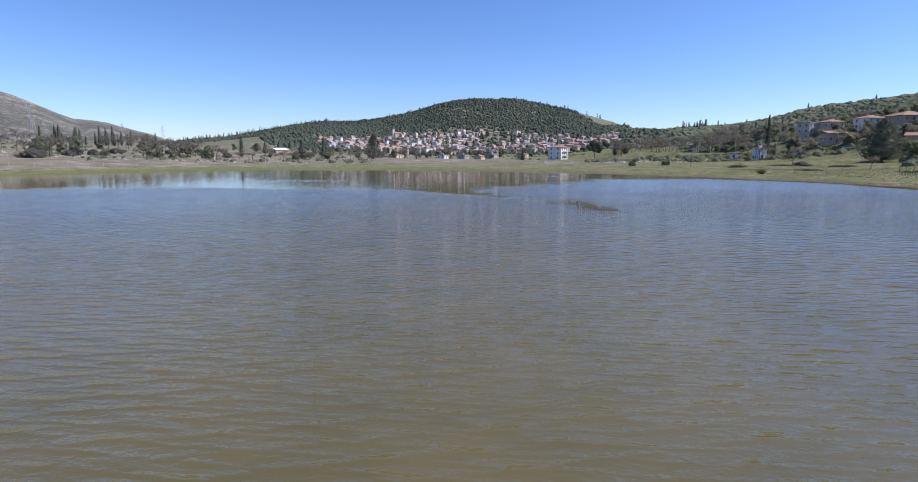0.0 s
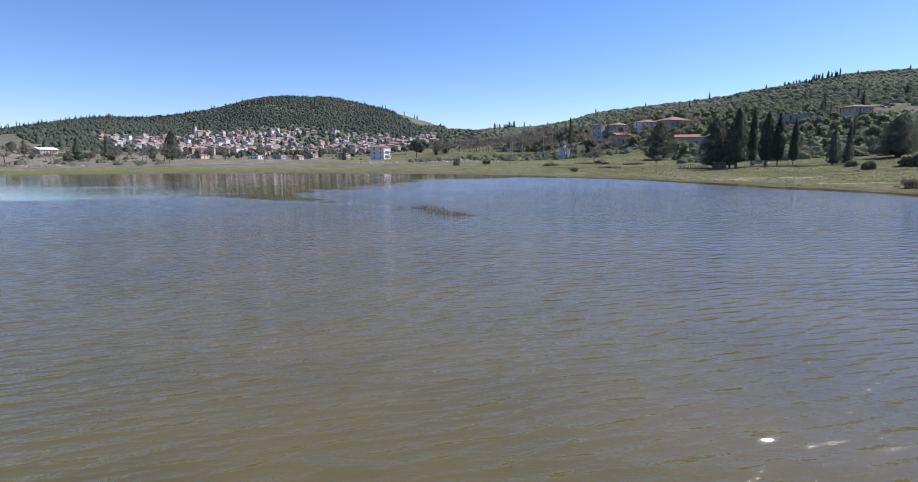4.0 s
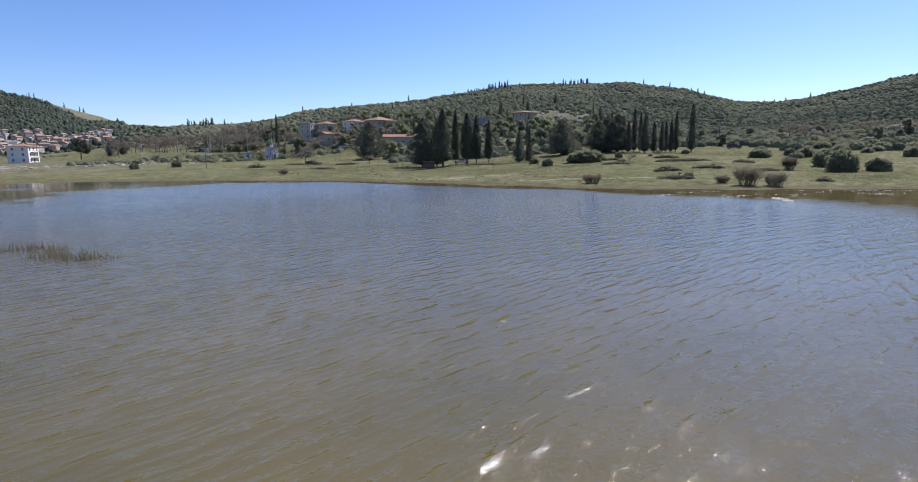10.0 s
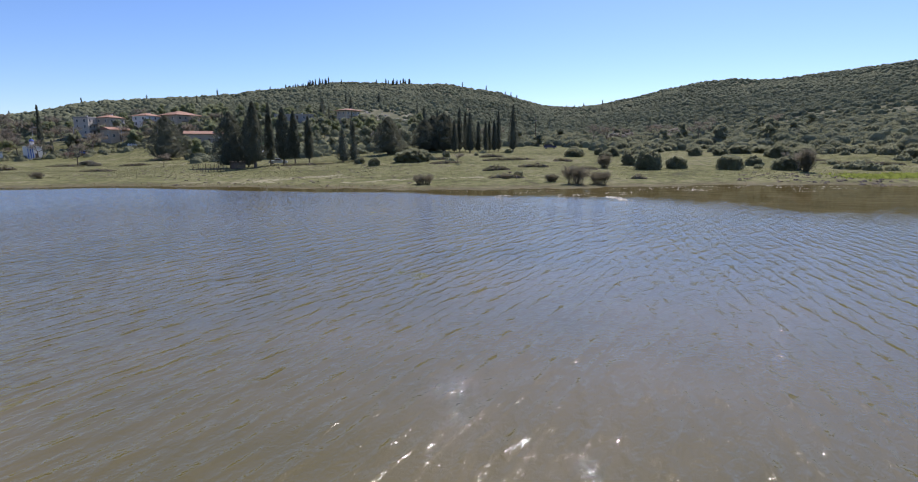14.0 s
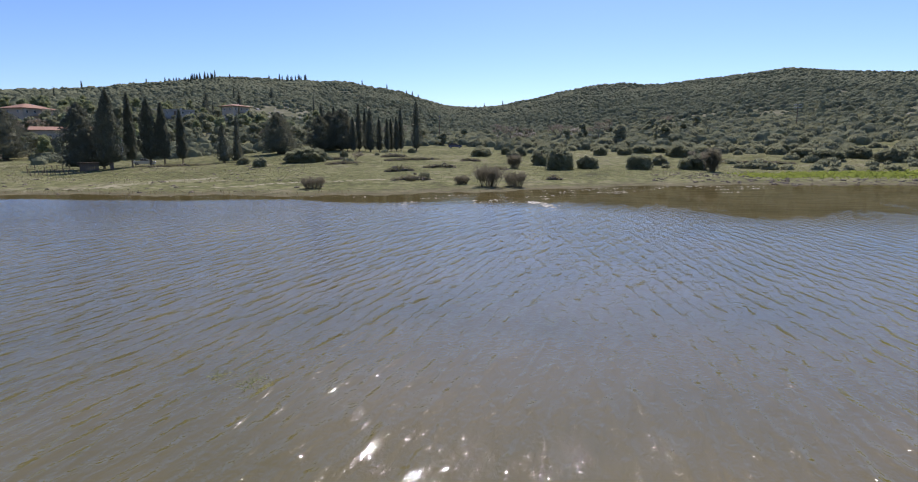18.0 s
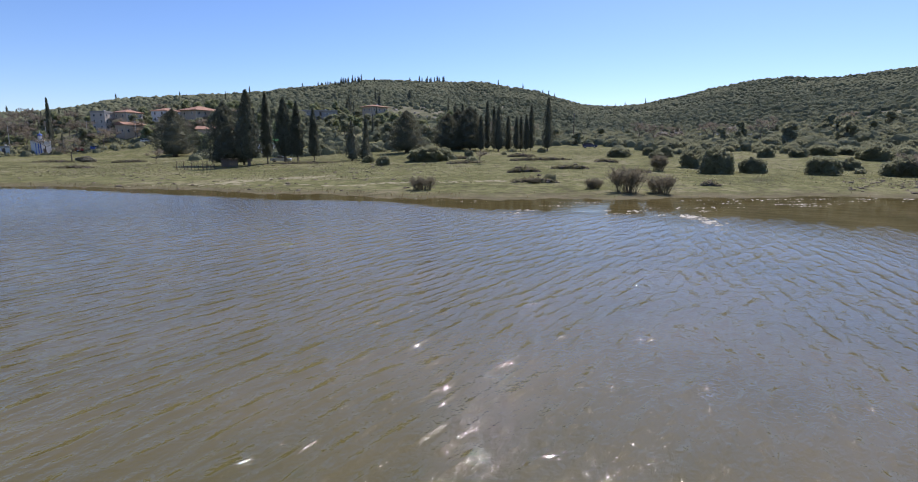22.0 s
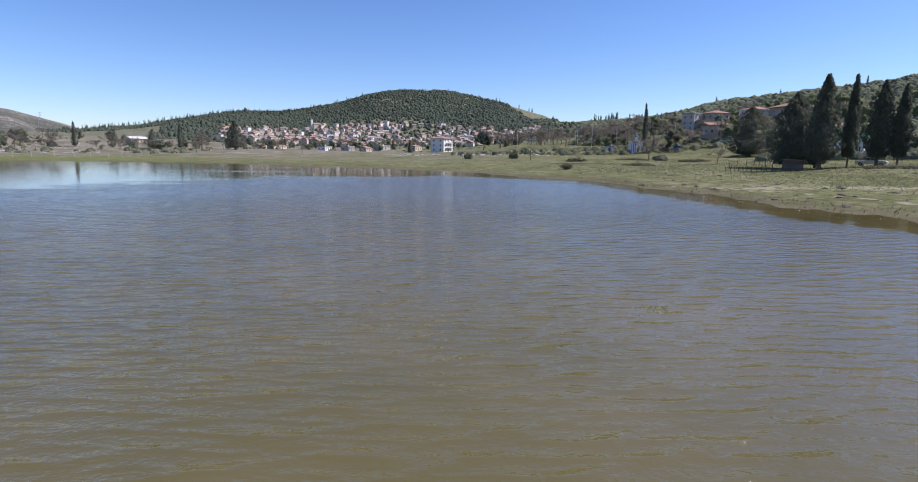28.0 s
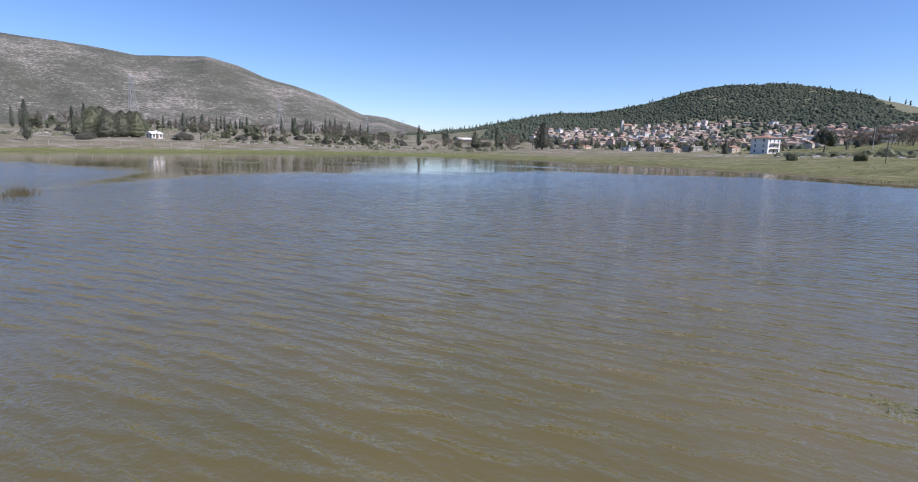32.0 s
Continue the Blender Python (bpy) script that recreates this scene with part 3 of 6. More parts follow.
def cypress(x, y, h, w, seed, label, group="", sharp=0.9, base=0.07, lumps=0.25, n=1800, z=None, dark=None, kind="cypress_tree"):
    e = thing(kind, label, "tree", group)
    e.location = (x, y, float(height(x, y)) if z is None else z)
    v, f = cypress_mesh(h, w, seed, n, sharp, base, lumps)
    part("crown", mesh_from("crown", v, f, dark or CYPRESS), e)
    tv, tf = tube([(0, 0, -0.4), (0, 0, h * base * 1.3), (0, 0, h * 0.5)], [w * 0.075, w * 0.06, 0.03])
    part("trunk", mesh_from("trunk", tv, tf, BARK), e)
    return e


def lobes_for(w, h, low, n, g):
    """Centres and radii of the leafy masses in a crown w wide that reaches from low to h."""
    a, u = g.uniform(0, math.tau, n), g.uniform(0, 1, n)
    t = g.uniform(0.05, 1.0, n)
    belly = np.sin(np.pi * np.clip(t * 0.85 + 0.12, 0, 1)) ** 0.7
    rad = 0.5 * w * belly * np.sqrt(u) * 0.72
    c = np.stack([rad * np.cos(a), rad * np.sin(a), low + (h - low) * t * 0.9], -1)
    return c, 0.17 * min(w, (h - low) * 1.3) * g.uniform(0.75, 1.35, n)


def crown_mesh(w, h, low, n, tuft, per, seed, material, core=0.72):
    """A crown of leafy masses with ragged sprays on them."""
    g = np.random.default_rng(seed)
    c, r = lobes_for(w, h, low, n, g)
    bl = [blob(2, 0.3, seed * 5 + k, 0.85) for k in range(3)]
    cv, cf = scatter(bl, c, r * core, r * core, seed)
    k = np.repeat(np.arange(n), per)
    d = g.normal(size=(len(k), 3))
    d /= np.linalg.norm(d, axis=1, keepdims=True)
    d[:, 2] = np.where(d[:, 2] < -0.4, -d[:, 2], d[:, 2])
    tv, tf = tufts(c[k] + d * r[k, None] * g.uniform(0.65, 1.05, len(k))[:, None], d + (0, 0, 0.35) + g.normal(size=d.shape) * 0.4, tuft, g, 0.45)
    return mesh_from("crown", *joined((cv, cf), (tv, tf)), material)


def limbs(h, spread_w, seed, levels=3, first=0.3, thick=0.03, fork=3):
    """Tapered trunk, limbs and twigs as tubes: the segments from root to tip."""
    g = np.random.default_rng(seed)
    out = []

    def grow(p, d, length, r, level):
        q = p + d * length
        out.append((p, q, r, r * 0.62))
        if level:
            for _ in range(fork + (level < levels)):
                e = d * 0.75 + g.normal(size=3) * 0.62 * np.array((spread_w, spread_w, 0.6))
                e[2] = abs(e[2]) * 0.7 + 0.18
                grow(p + d * length * g.uniform(0.7, 1.0), e / np.linalg.norm(e), length * g.uniform(0.55, 0.8), r * 0.55, level - 1)

    grow(np.array((0, 0, -0.3)), np.array((g.normal() * 0.12, g.normal() * 0.12, 1.0)), h * first + 0.3, h * thick, levels)
    return out


def sticks(segments, sides=4):
    vs, fs, n = [], [], 0
    ring = [(math.cos(k * math.tau / sides), math.sin(k * math.tau / sides)) for k in range(sides)]
    for p, q, a, b in segments:
        d = (q - p) / (np.linalg.norm(q - p) + 1e-9)
        u = np.cross(d, (0.31, 0.83, 0.46))
        u /= np.linalg.norm(u)
        w = np.cross(d, u)
        for c, r in ((p, a), (q, b)):
            vs += [c + r * (x * u + y * w) for x, y in ring]
        fs += [(n + k, n + (k + 1) % sides, n + sides + (k + 1) % sides, n + sides + k) for k in range(sides)]
        n += 2 * sides
    return np.array(vs), fs


def place(ob, x, y, turn=0.0, size=1.0, tall=1.0, sink=0.05):
    m = pose(x, y, float(height(x, y)) - sink, 0, 0, turn)
    return m @ Matrix.Diagonal((size, size, size * tall, 1.0))


def leafy_tree(name, label, h, w, seed, material, low=0.28, n=16, tuft=0.5, per=40, group="", category="tree"):
    e = thing(name, label, category, group)
    part("crown", crown_mesh(w, h, h * low, n, tuft, per, seed, material), e)
    seg = [s for s in limbs(h, 1.0, seed, 2, low + 0.1, 0.03)]
    part("trunk", mesh_from("trunk", *sticks(seg, 6), BARK), e)
    return e


def bare_tree(name, label, h, seed, group="", levels=4, wide=1.1, leaf=None):
    e = thing(name, label, "tree", group)
    seg = limbs(h, wide, seed, levels, 0.28, 0.028)
    top = max(q[2] for _, q, _, _ in seg) / h
    seg = [(p / top, q / top, a, b) for p, q, a, b in seg]
    tips = np.array([q for p, q, a, b in seg[len(seg) // 4:]])
    ways = np.array([q - p for p, q, a, b in seg[len(seg) // 4:]])
    g = np.random.default_rng(seed)
    k = g.integers(0, len(tips), 420)
    tv, tf = tufts(tips[k] + g.normal(size=(420, 3)) * h * 0.03, ways[k] + g.normal(size=(420, 3)) * 0.5, h * 0.085, g, 0.12 if leaf is None else 0.4)
    part("trunk", mesh_from("trunk", *sticks(seg[:max(5, len(seg) // 6)], 6), BARK), e)
    part("branchwork", mesh_from("branchwork", *sticks(seg[max(5, len(seg) // 6):], 3), BARK), e)
    part("twig_crown", mesh_from("twig_crown", tv, tf, leaf or TWIG), e)
    return e


def dome(h, w, seed, n, tuft, lump=0.2):
    """A rounded, uneven leafy mass on the ground: a solid core and sprays all over it."""
    g = np.random.default_rng(seed)

    def swell(d):
        return 1 + lump * (np.sin(d[:, 0] * 4.1 + seed) * np.sin(d[:, 1] * 3.7 + seed * 2.3) + 0.7 * np.sin(d[:, 2] * 6 + d[:, 0] * 7 + seed) * np.sin(d[:, 1] * 8.3 + seed))

    cv, cf = blob(3, 0.0, seed)
    cv = cv * (swell(cv) * 0.86)[:, None] * (w / 2, w / 2, h * 0.62) + (0, 0, h * 0.3)
    d = g.normal(size=(n, 3))
    d /= np.linalg.norm(d, axis=1, keepdims=True)
    d[:, 2] = np.where(d[:, 2] < -0.35, -d[:, 2], d[:, 2])
    c = d * (swell(d) * g.uniform(0.84, 1.0, n))[:, None] * (w / 2, w / 2, h * 0.62) + (0, 0, h * 0.3)
    return joined((cv, cf), tufts(c, d + (0, 0, 0.3) + g.normal(size=d.shape) * 0.5, tuft, g, 0.5))


def bush(label, h, w, seed, material, group="", per=70, twiggy=False):
    e = thing("bush", label, "bush", group)
    g = np.random.default_rng(seed)
    if twiggy:
        seg = []
        for _ in range(58):
            a = g.uniform(0, math.tau)
            lean = g.uniform(0.0, 0.5)
            root = w * 0.36 * g.uniform(0, 1) ** 0.6
            p0 = np.array((math.cos(a) * root, math.sin(a) * root, -0.1))
            d = np.array((math.cos(a) * lean, math.sin(a) * lean, 1.0)) + g.normal(size=3) * 0.12
            q0 = p0 + d / np.linalg.norm(d) * h * g.uniform(0.35, 0.65) * (1 + 0.5 * lean * (w / h - 1))
            seg.append((p0, q0, 0.03, 0.018))
            for _ in range(5):
                e1 = d + g.normal(size=3) * 0.45
                q1 = q0 + e1 / np.linalg.norm(e1) * h * g.uniform(0.2, 0.45)
                q1[2] = max(q1[2], 0.15)
                seg.append((q0 + (q0 - p0) * g.uniform(-0.3, 0), q1, 0.014, 0.006))
        reach = np.percentile([np.hypot(q[0], q[1]) for _, q, _, _ in seg], 92)
        top = np.percentile([q[2] for _, q, _, _ in seg], 97)
        fit_to = np.array((w * 0.5 / reach, w * 0.5 / reach, h / top))
        seg = [(p_ * fit_to, q * fit_to, ra, rb) for p_, q, ra, rb in seg]
        ends = np.array([q for p, q, _, r in seg if r < 0.01])
        ways = np.array([q - p for p, q, _, r in seg if r < 0.01])
        k = g.integers(0, len(ends), per * 18)
        c = ends[k] - ways[k] * g.uniform(0, 1.1, len(k))[:, None] + g.normal(size=(len(k), 3)) * 0.07 * h
        c[:, 2] = np.maximum(c[:, 2], 0.03)
        me = mesh_from("foliage", *joined(tufts(c, ways[k] / h + g.normal(size=c.shape) * 0.35, 0.1 * h + 0.06, g, 0.09), sticks(seg, 3)), material)
    else:
        me = mesh_from("foliage", *dome(h, w, seed, per * 26, 0.075 * (h * w) ** 0.5), material)
    part("foliage", me, e)
    seg = [(np.array((0, 0, -0.2)), np.array((g.normal() * w * 0.2, g.normal() * w * 0.2, h * g.uniform(0.4, 0.9))), 0.05, 0.015) for _ in range(9)]
    part("woody_base", mesh_from("woody_base", *sticks(seg, 4), BARK), e)
    return e


def twin(ob, m):
    """A copy whose size is m's alone."""
    s = ob.scale
    return copy_thing(ob, m @ Matrix.Diagonal((1 / s.x, 1 / s.y, 1 / s.z, 1.0)))


def set_down(e, x, y, turn=0.0, sink=0.05, size=1.0, tall=1.0):
    e.matrix_basis = place(e, x, y, turn, size, tall, sink)
    return e


# ---- cypresses and pines by the shore ----
SHORE_ROW = "cypresses on the lake shore"
TALL = "tall dark green cypress standing in the lakeside meadow"
for k, (x, y, h, w, s, b) in enumerate([(115.2, 120.6, 15.6, 4.9, 0.62, 0.10), (119.8, 120.0, 15.2, 2.1, 0.62, 0.12), (127.0, 122.0, 14.6, 4.2, 0.62, 0.11), (129.5, 120.5, 13.8, 2.6, 0.6, 0.12), (133.2, 118.8, 12.4, 2.0, 0.5, 0.11)]):
    cypress(x, y, h, w, 11 + k, TALL if w < 3 else "broad dark green cypress with an uneven outline in the meadow", SHORE_ROW, s, b, n=4200)
cypress(117.5, 130.5, 13.8, 8.2, 31, "very broad dark cypress with several tops beside a wooden fence", SHORE_ROW, 0.5, 0.05, 0.35, n=6000)
cypress(119.5, 127.0, 12.2, 3.6, 32, "lower dark cypress beside a broad one", SHORE_ROW, 0.6, 0.05, 0.35, n=3000)

HILL_ROW = "cypresses on the meadow's upper edge"
for k, (x, y, h, w) in enumerate([(179.9, 102.7, 13.2, 2.0), (179.7, 98.4, 11.9, 1.9), (176.8, 95.2, 10.2, 2.2), (181.2, 95.2, 14.3, 2.0), (185.6, 95.0, 13.0, 1.6), (180.7, 91.3, 12.8, 4.0), (183.6, 89.5, 10.1, 2.4),
                                  (182.6, 86.5, 9.9, 1.9), (186.8, 86.8, 9.9, 1.9), (184.5, 84.2, 10.4, 1.9), (187.9, 83.9, 13.2, 2.0), (183.7, 77.4, 14.7, 3.3)]):
    cypress(x, y, h, w, 40 + k, "dark slender cypress in a row above the meadow", HILL_ROW, 0.6, 0.06, n=1500)
for k, (x, y, h, w) in enumerate([(147.4, 114.1, 10.5, 1.7), (138.2, 111.4, 9.1, 3.6), (141.6, 110.1, 5.2, 3.2)]):
    cypress(x, y, h, w, 60 + k, "small dark cypress among meadow shrubs", "", 0.75, 0.05, n=1600)

DARK_PINE = "dense dark green pine with a ragged crown"
for k, (x, y, h, w) in enumerate([(174.4, 104.7, 10.2, 8.0), (181.9, 105.3, 11.6, 7.6), (179.0, 100.0, 12.4, 9.2), (164.2, 112.5, 11.4, 9.2), (153.4, 198.8, 15.6, 12.0)]):
    cypress(x, y, h, w, 70 + k, DARK_PINE + (" standing alone" if k > 2 else " in a grove"), "pines", 0.35, 0.05, 0.3, 7000, dark=PINE, kind="pine_tree")

cypress(144.6, 257.2, 20.0, 1.8, 95, "tall slender dark cypress behind a white chapel", "", 0.5, 0.05, n=1800)

# ---- slender hillside cypresses, one shape copied ----
seedling = cypress(205.5, 226.4, 10.0, 2.1, 90, "slender dark cypress on the scrubby hillside", "hillside cypresses", 0.6, 0.04, n=420)
HILL = [(316.8, 368.5, 8.0), (219.3, 254.5, 6.0), (262.2, 207.9, 11.8), (211.4, 158.9, 8.5), (365.9, 269.4, 10.3), (191.0, 359.6, 7.3), (192.8, 358.6, 6.8), (198.0, 355.7, 7.6), (202.3, 353.2, 5.3), (195.6, 333.9, 7.9),
        (350.3, 200.2, 13.0), (251.4, 185.8, 9.7), (190.3, 329.8, 5.7), (188.8, 330.6, 6.8)]
for x, y, h in HILL:
    twin(seedling, place(seedling, x, y, x * 7, 0.75, h / 7.5))
for x, y, h in [(299.9, 240.9, 12.0), (326.8, 238.1, 11.0), (379.8, 248.7, 8.2), (352.5, 196.1, 10.0), (285.0, 230.5, 11.0)]:
    twin(seedling, place(seedling, x, y, x * 3, 2.0, h / 20.0))
g = np.random.default_rng(8)
SKYLINE = [(472.7, 439.2, 6.0), (527.4, 387.4, 6.0), (548.8, 355.7, 7.3)]
for (x0, y0), (x1, y1), n, h0 in (((483, 427), (497, 411), 11, 6.0), ((506, 415), (519, 399), 16, 8.0), ((554, 347), (568, 323), 15, 8.0)):
    for k in range(n):
        t = (k + g.uniform(-0.3, 0.3)) / (n - 1)
        SKYLINE.append((x0 + (x1 - x0) * t + g.normal(), y0 + (y1 - y0) * t + g.normal(), h0 * g.uniform(0.75, 1.2)))
for az in (20.8, 21.6, 22.2, 23.5, 24.1, 26.0, 31.0, 36.0, 42.0, 66.5, 69.0, 71.0, 71.6, 72.2, 77.4, 78.2, 79.1, 81.0):
    x, y = polar(az, float(np.interp(az, RIDGE_AZ, RIDGE_R)) * 0.99)
    SKYLINE.append((float(x), float(y), g.uniform(5, 9)))
for x, y, h in SKYLINE:
    twin(seedling, place(seedling, x, y, x * 5, 1.1, h / 11.0))

# ---- left-hand trees beyond the far shore ----
cypress(-59.5, 378.0, 17.2, 10.5, 101, "broad egg-shaped dark cypress standing alone in a field", "", 0.62, 0.07, 0.12, n=5000)
cypress(-97.8, 394.0, 15.0, 3.6, 102, "slender dark cypress beside the far field", "field cypresses", 0.4, 0.05, n=1200)
cypress(-148.8, 373.5, 14.5, 3.4, 103, "slender dark cypress beside the far field", "field cypresses", 0.4, 0.05, n=1200)
cypress(-144.9, 130.7, 12.4, 2.6, 104, "slender dark cypress on the far bank", "field cypresses", 0.4, 0.05, n=1200)
cypress(-179.0, 162.7, 11.2, 2.4, 105, "slender dark cypress on the far bank", "field cypresses", 0.4, 0.05, n=1200)
cypress(-180.8, 168.2, 12.4, 2.2, 106, "slender dark cypress beside a pine grove", "field cypresses", 0.4, 0.05, n=1200)
for k, (x, y, h, w) in enumerate([(-171.5, 165.7, 12.6, 9.4), (-164.8, 167.2, 11.2, 8.8), (-166.5, 174.0, 11.1, 9.0), (-163.7, 178.3, 11.0, 8.3), (-181.4, 174.6, 12.2, 11.6), (-170.5, 180.0, 11.0, 8.0)]):
    cypress(x, y, h * 0.92, w, 110 + k, "olive-green pine in a dense grove on the far bank", "far bank pine grove", 0.3, 0.04, 0.35, 3500, dark=PINE if k % 3 else BUSH, kind="pine_tree")
far_cy = cypress(-214.0, 236.9, 11.0, 4.6, 120, "dark conifer behind the far bank", "far bank conifers", 0.7, 0.05, n=700)
for x, y, h, s in [(-305.2, 315.3, 12, 1.1), (-223.9, 256.8, 11, 1.7), (-296.0, 326.5, 11, 1.0), (-292.6, 330.6, 12, 0.6), (-290.0, 333.6, 9.5, 0.6), (-332.8, 212.8, 13, 0.7), (-331.9, 216.8, 12, 0.7), (-110.6, 385.5, 11.6, 2.2), (-146.5, 412.6, 8.9, 1.2), (-340.8, 230.8, 10, 0.9), (-318.8, 252.8, 10, 0.7), (-310.8, 262.8, 11, 0.9)]:
    twin(far_cy, place(far_cy, x, y, x * 3, s, h / 11.0 / s))
for k in range(26):
    t = k / 25
    x, y = -312 + 50 * t + g.normal() * 5, 410 + 50 * t + g.normal() * 5
    twin(far_cy, place(far_cy, x, y, k * 40, g.uniform(0.5, 0.9), g.uniform(1.0, 1.9)))
for k in range(20):
    t = k / 19
    x, y = -420 + 90 * t + g.normal() * 8, 300 + 90 * t + g.normal() * 8
    twin(far_cy, place(far_cy, x, y, k * 40, g.uniform(0.6, 1.0), g.uniform(0.8, 1.4)))

# ---- bushes that stand apart in the meadow ----
GROUP_B = "meadow bushes"
shapes = [bush("rounded evergreen bush in the meadow grass", 1.0, 1.6, 130 + k, BUSH, GROUP_B) for k in range(4)]
BUSHES_AT = [(126.8, 31.2, 4.4, 5.9), (137.1, 35.0, 3.6, 5.0), (130.0, 26.2, 2.7, 4.3), (133.0, 16.6, 3.4, 5.1), (147.7, 11.2, 2.3, 3.7), (134.4, 6.5, 3.0, 6.2), (166.4, 54.1, 2.7, 5.9), (170.6, 47.9, 2.3, 2.5),
             (165.2, 43.5, 2.7, 4.6), (147.1, 84.4, 2.1, 2.2), (125.7, 93.4, 2.3, 3.1), (171.0, 74.7, 1.6, 2.3), (169.4, 4.1, 3.3, 6.9), (186.6, -12.7, 1.9, 4.3), (184.0, -22.7, 2.7, 6.1), (156.4, -24.1, 2.8, 7.1),
             (161.8, -31.7, 3.0, 6.4), (157.1, -40.2, 3.7, 8.4), (152.1, -34.2, 3.0, 7.0), (164.0, -22.0, 2.6, 6.4)]
BUSHES_2 = [(161.9, 44.6, 1.7, 3.6), (205.4, -35.0, 3.4, 6.2), (178.0, 12.3, 2.6, 6.6), (182.4, 5.8, 2.2, 6.9), (171.9, 23.0, 2.4, 4.1), (172.0, 17.1, 2.1, 4.1), (130.3, 100.6, 1.8, 2.8), (161.8, 141.9, 3.8, 4.7),
            (164.4, 109.5, 1.9, 5.3), (165.6, 101.1, 1.6, 3.4), (63.7, 200.7, 2.0, 2.8), (78.8, 244.2, 1.8, 2.0), (80.0, 211.2, 2.7, 3.4), (-207.4, 196.9, 4.3, 8.8), (-212.5, 211.8, 4.0, 8.0), (-173.9, 229.7, 4.0, 5.1)]
BUSHES_3 = [(-165.6, 231.3, 3.4, 5.7), (-179.8, 256.1, 5.0, 7.6), (-176.2, 263.2, 4.4, 5.5), (-173.8, 267.4, 3.8, 4.9), (-184.3, 292.8, 4.2, 9.3), (-163.9, 292.6, 4.1, 7.2), (-159.5, 309.2, 2.8, 4.5), (-185.8, 360.5, 3.3, 6.1),
            (-180.4, 378.7, 5.6, 8.0), (-150.9, 356.2, 4.7, 5.7), (-111.4, 405.7, 5.1, 8.7), (-232.1, 186.1, 2.7, 6.9), (-142.4, 182.5, 4.3, 8.4), (-150.5, 150.5, 3.0, 6.0), (-158.5, 156.5, 3.4, 6.0), (118.5, 186.0, 1.8, 4.0), (123.0, 196.0, 2.0, 5.0)]
far_shapes = [bush("grey-green rounded bush on the far stony field", 1.0, 1.6, 140 + k, HEDGE, "far field bushes") for k in range(3)]
for k, (x, y, h, w) in enumerate(BUSHES_3):
    m = place(None, x, y, k * 67, 0.8 * w / 1.6, 0.85 * h / w * 1.6)
    if k < len(far_shapes):
        far_shapes[k].matrix_basis = m
    else:
        twin(far_shapes[k % len(far_shapes)], m)
for k, (x, y, h, w) in enumerate(BUSHES_AT + BUSHES_2):
    m = place(None, x, y, k * 67, 0.88 * w / 1.6, h / w * 1.6)
    if k < len(shapes):
        shapes[k].matrix_basis = m
    else:
        twin(shapes[k % len(shapes)], m)
set_down(bush("wide low evergreen bush in the meadow", 3.0, 8.6, 150, BUSH, "", 130), 137.9, 89.6)
for k, (x, y, h, w) in enumerate([(84.6, 59.0, 1.5, 3.0), (92.4, 38.3, 2.7, 4.0), (93.8, 35.2, 1.9, 3.0), (95.2, 42.7, 1.2, 2.2), (101.3, 49.7, 1.1, 1.5), (97.8, 50.8, 0.7, 1.8), (127.2, 39.7, 2.6, 2.9), (129.2, 4.2, 4.0, 2.6), (75.7, 136.1, 1.2, 2.3)]):
    set_down(bush("twiggy brownish waterside bush with bare stems", h, w, 160 + k, WATERSIDE if k != 4 else OLIVE, "waterside bushes", 130, True), x, y)

# ---- single deciduous trees ----
set_down(bare_tree("fruit_tree", "small bare fruit tree with a leaning trunk", 3.6, 180), 117.5, 155.5)
set_down(bare_tree("almond_tree", "tall bare grey-brown tree in the meadow", 7.0, 181), 117.5, 192.0)
set_down(bare_tree("fruit_tree", "small bare fruit tree in open grass", 2.6, 182), 128.0, 72.5)
set_down(bare_tree("fruit_tree", "small bare tree beside a dark thicket", 4.2, 183), 131.5, 5.0)
set_down(bare_tree("fruit_tree", "small bare tree in the far field", 4.0, 184), -5.0, 300.0)

# ---- buildings ----


def box(x0, y0, z0, x1, y1, z1):
    v = [(x0, y0, z0), (x1, y0, z0), (x1, y1, z0), (x0, y1, z0), (x0, y0, z1), (x1, y0, z1), (x1, y1, z1), (x0, y1, z1)]
    return np.array(v), [(0, 3, 2, 1), (4, 5, 6, 7), (0, 1, 5, 4), (1, 2, 6, 5), (2, 3, 7, 6), (3, 0, 4, 7)]


def boxes(*some):
    vs, fs, n = [], [], 0
    for b in some:
        v, f = box(*b)
        vs.append(v)
        fs += [tuple(i + n for i in q) for q in f]
        n += 8
    return np.concatenate(vs), fs


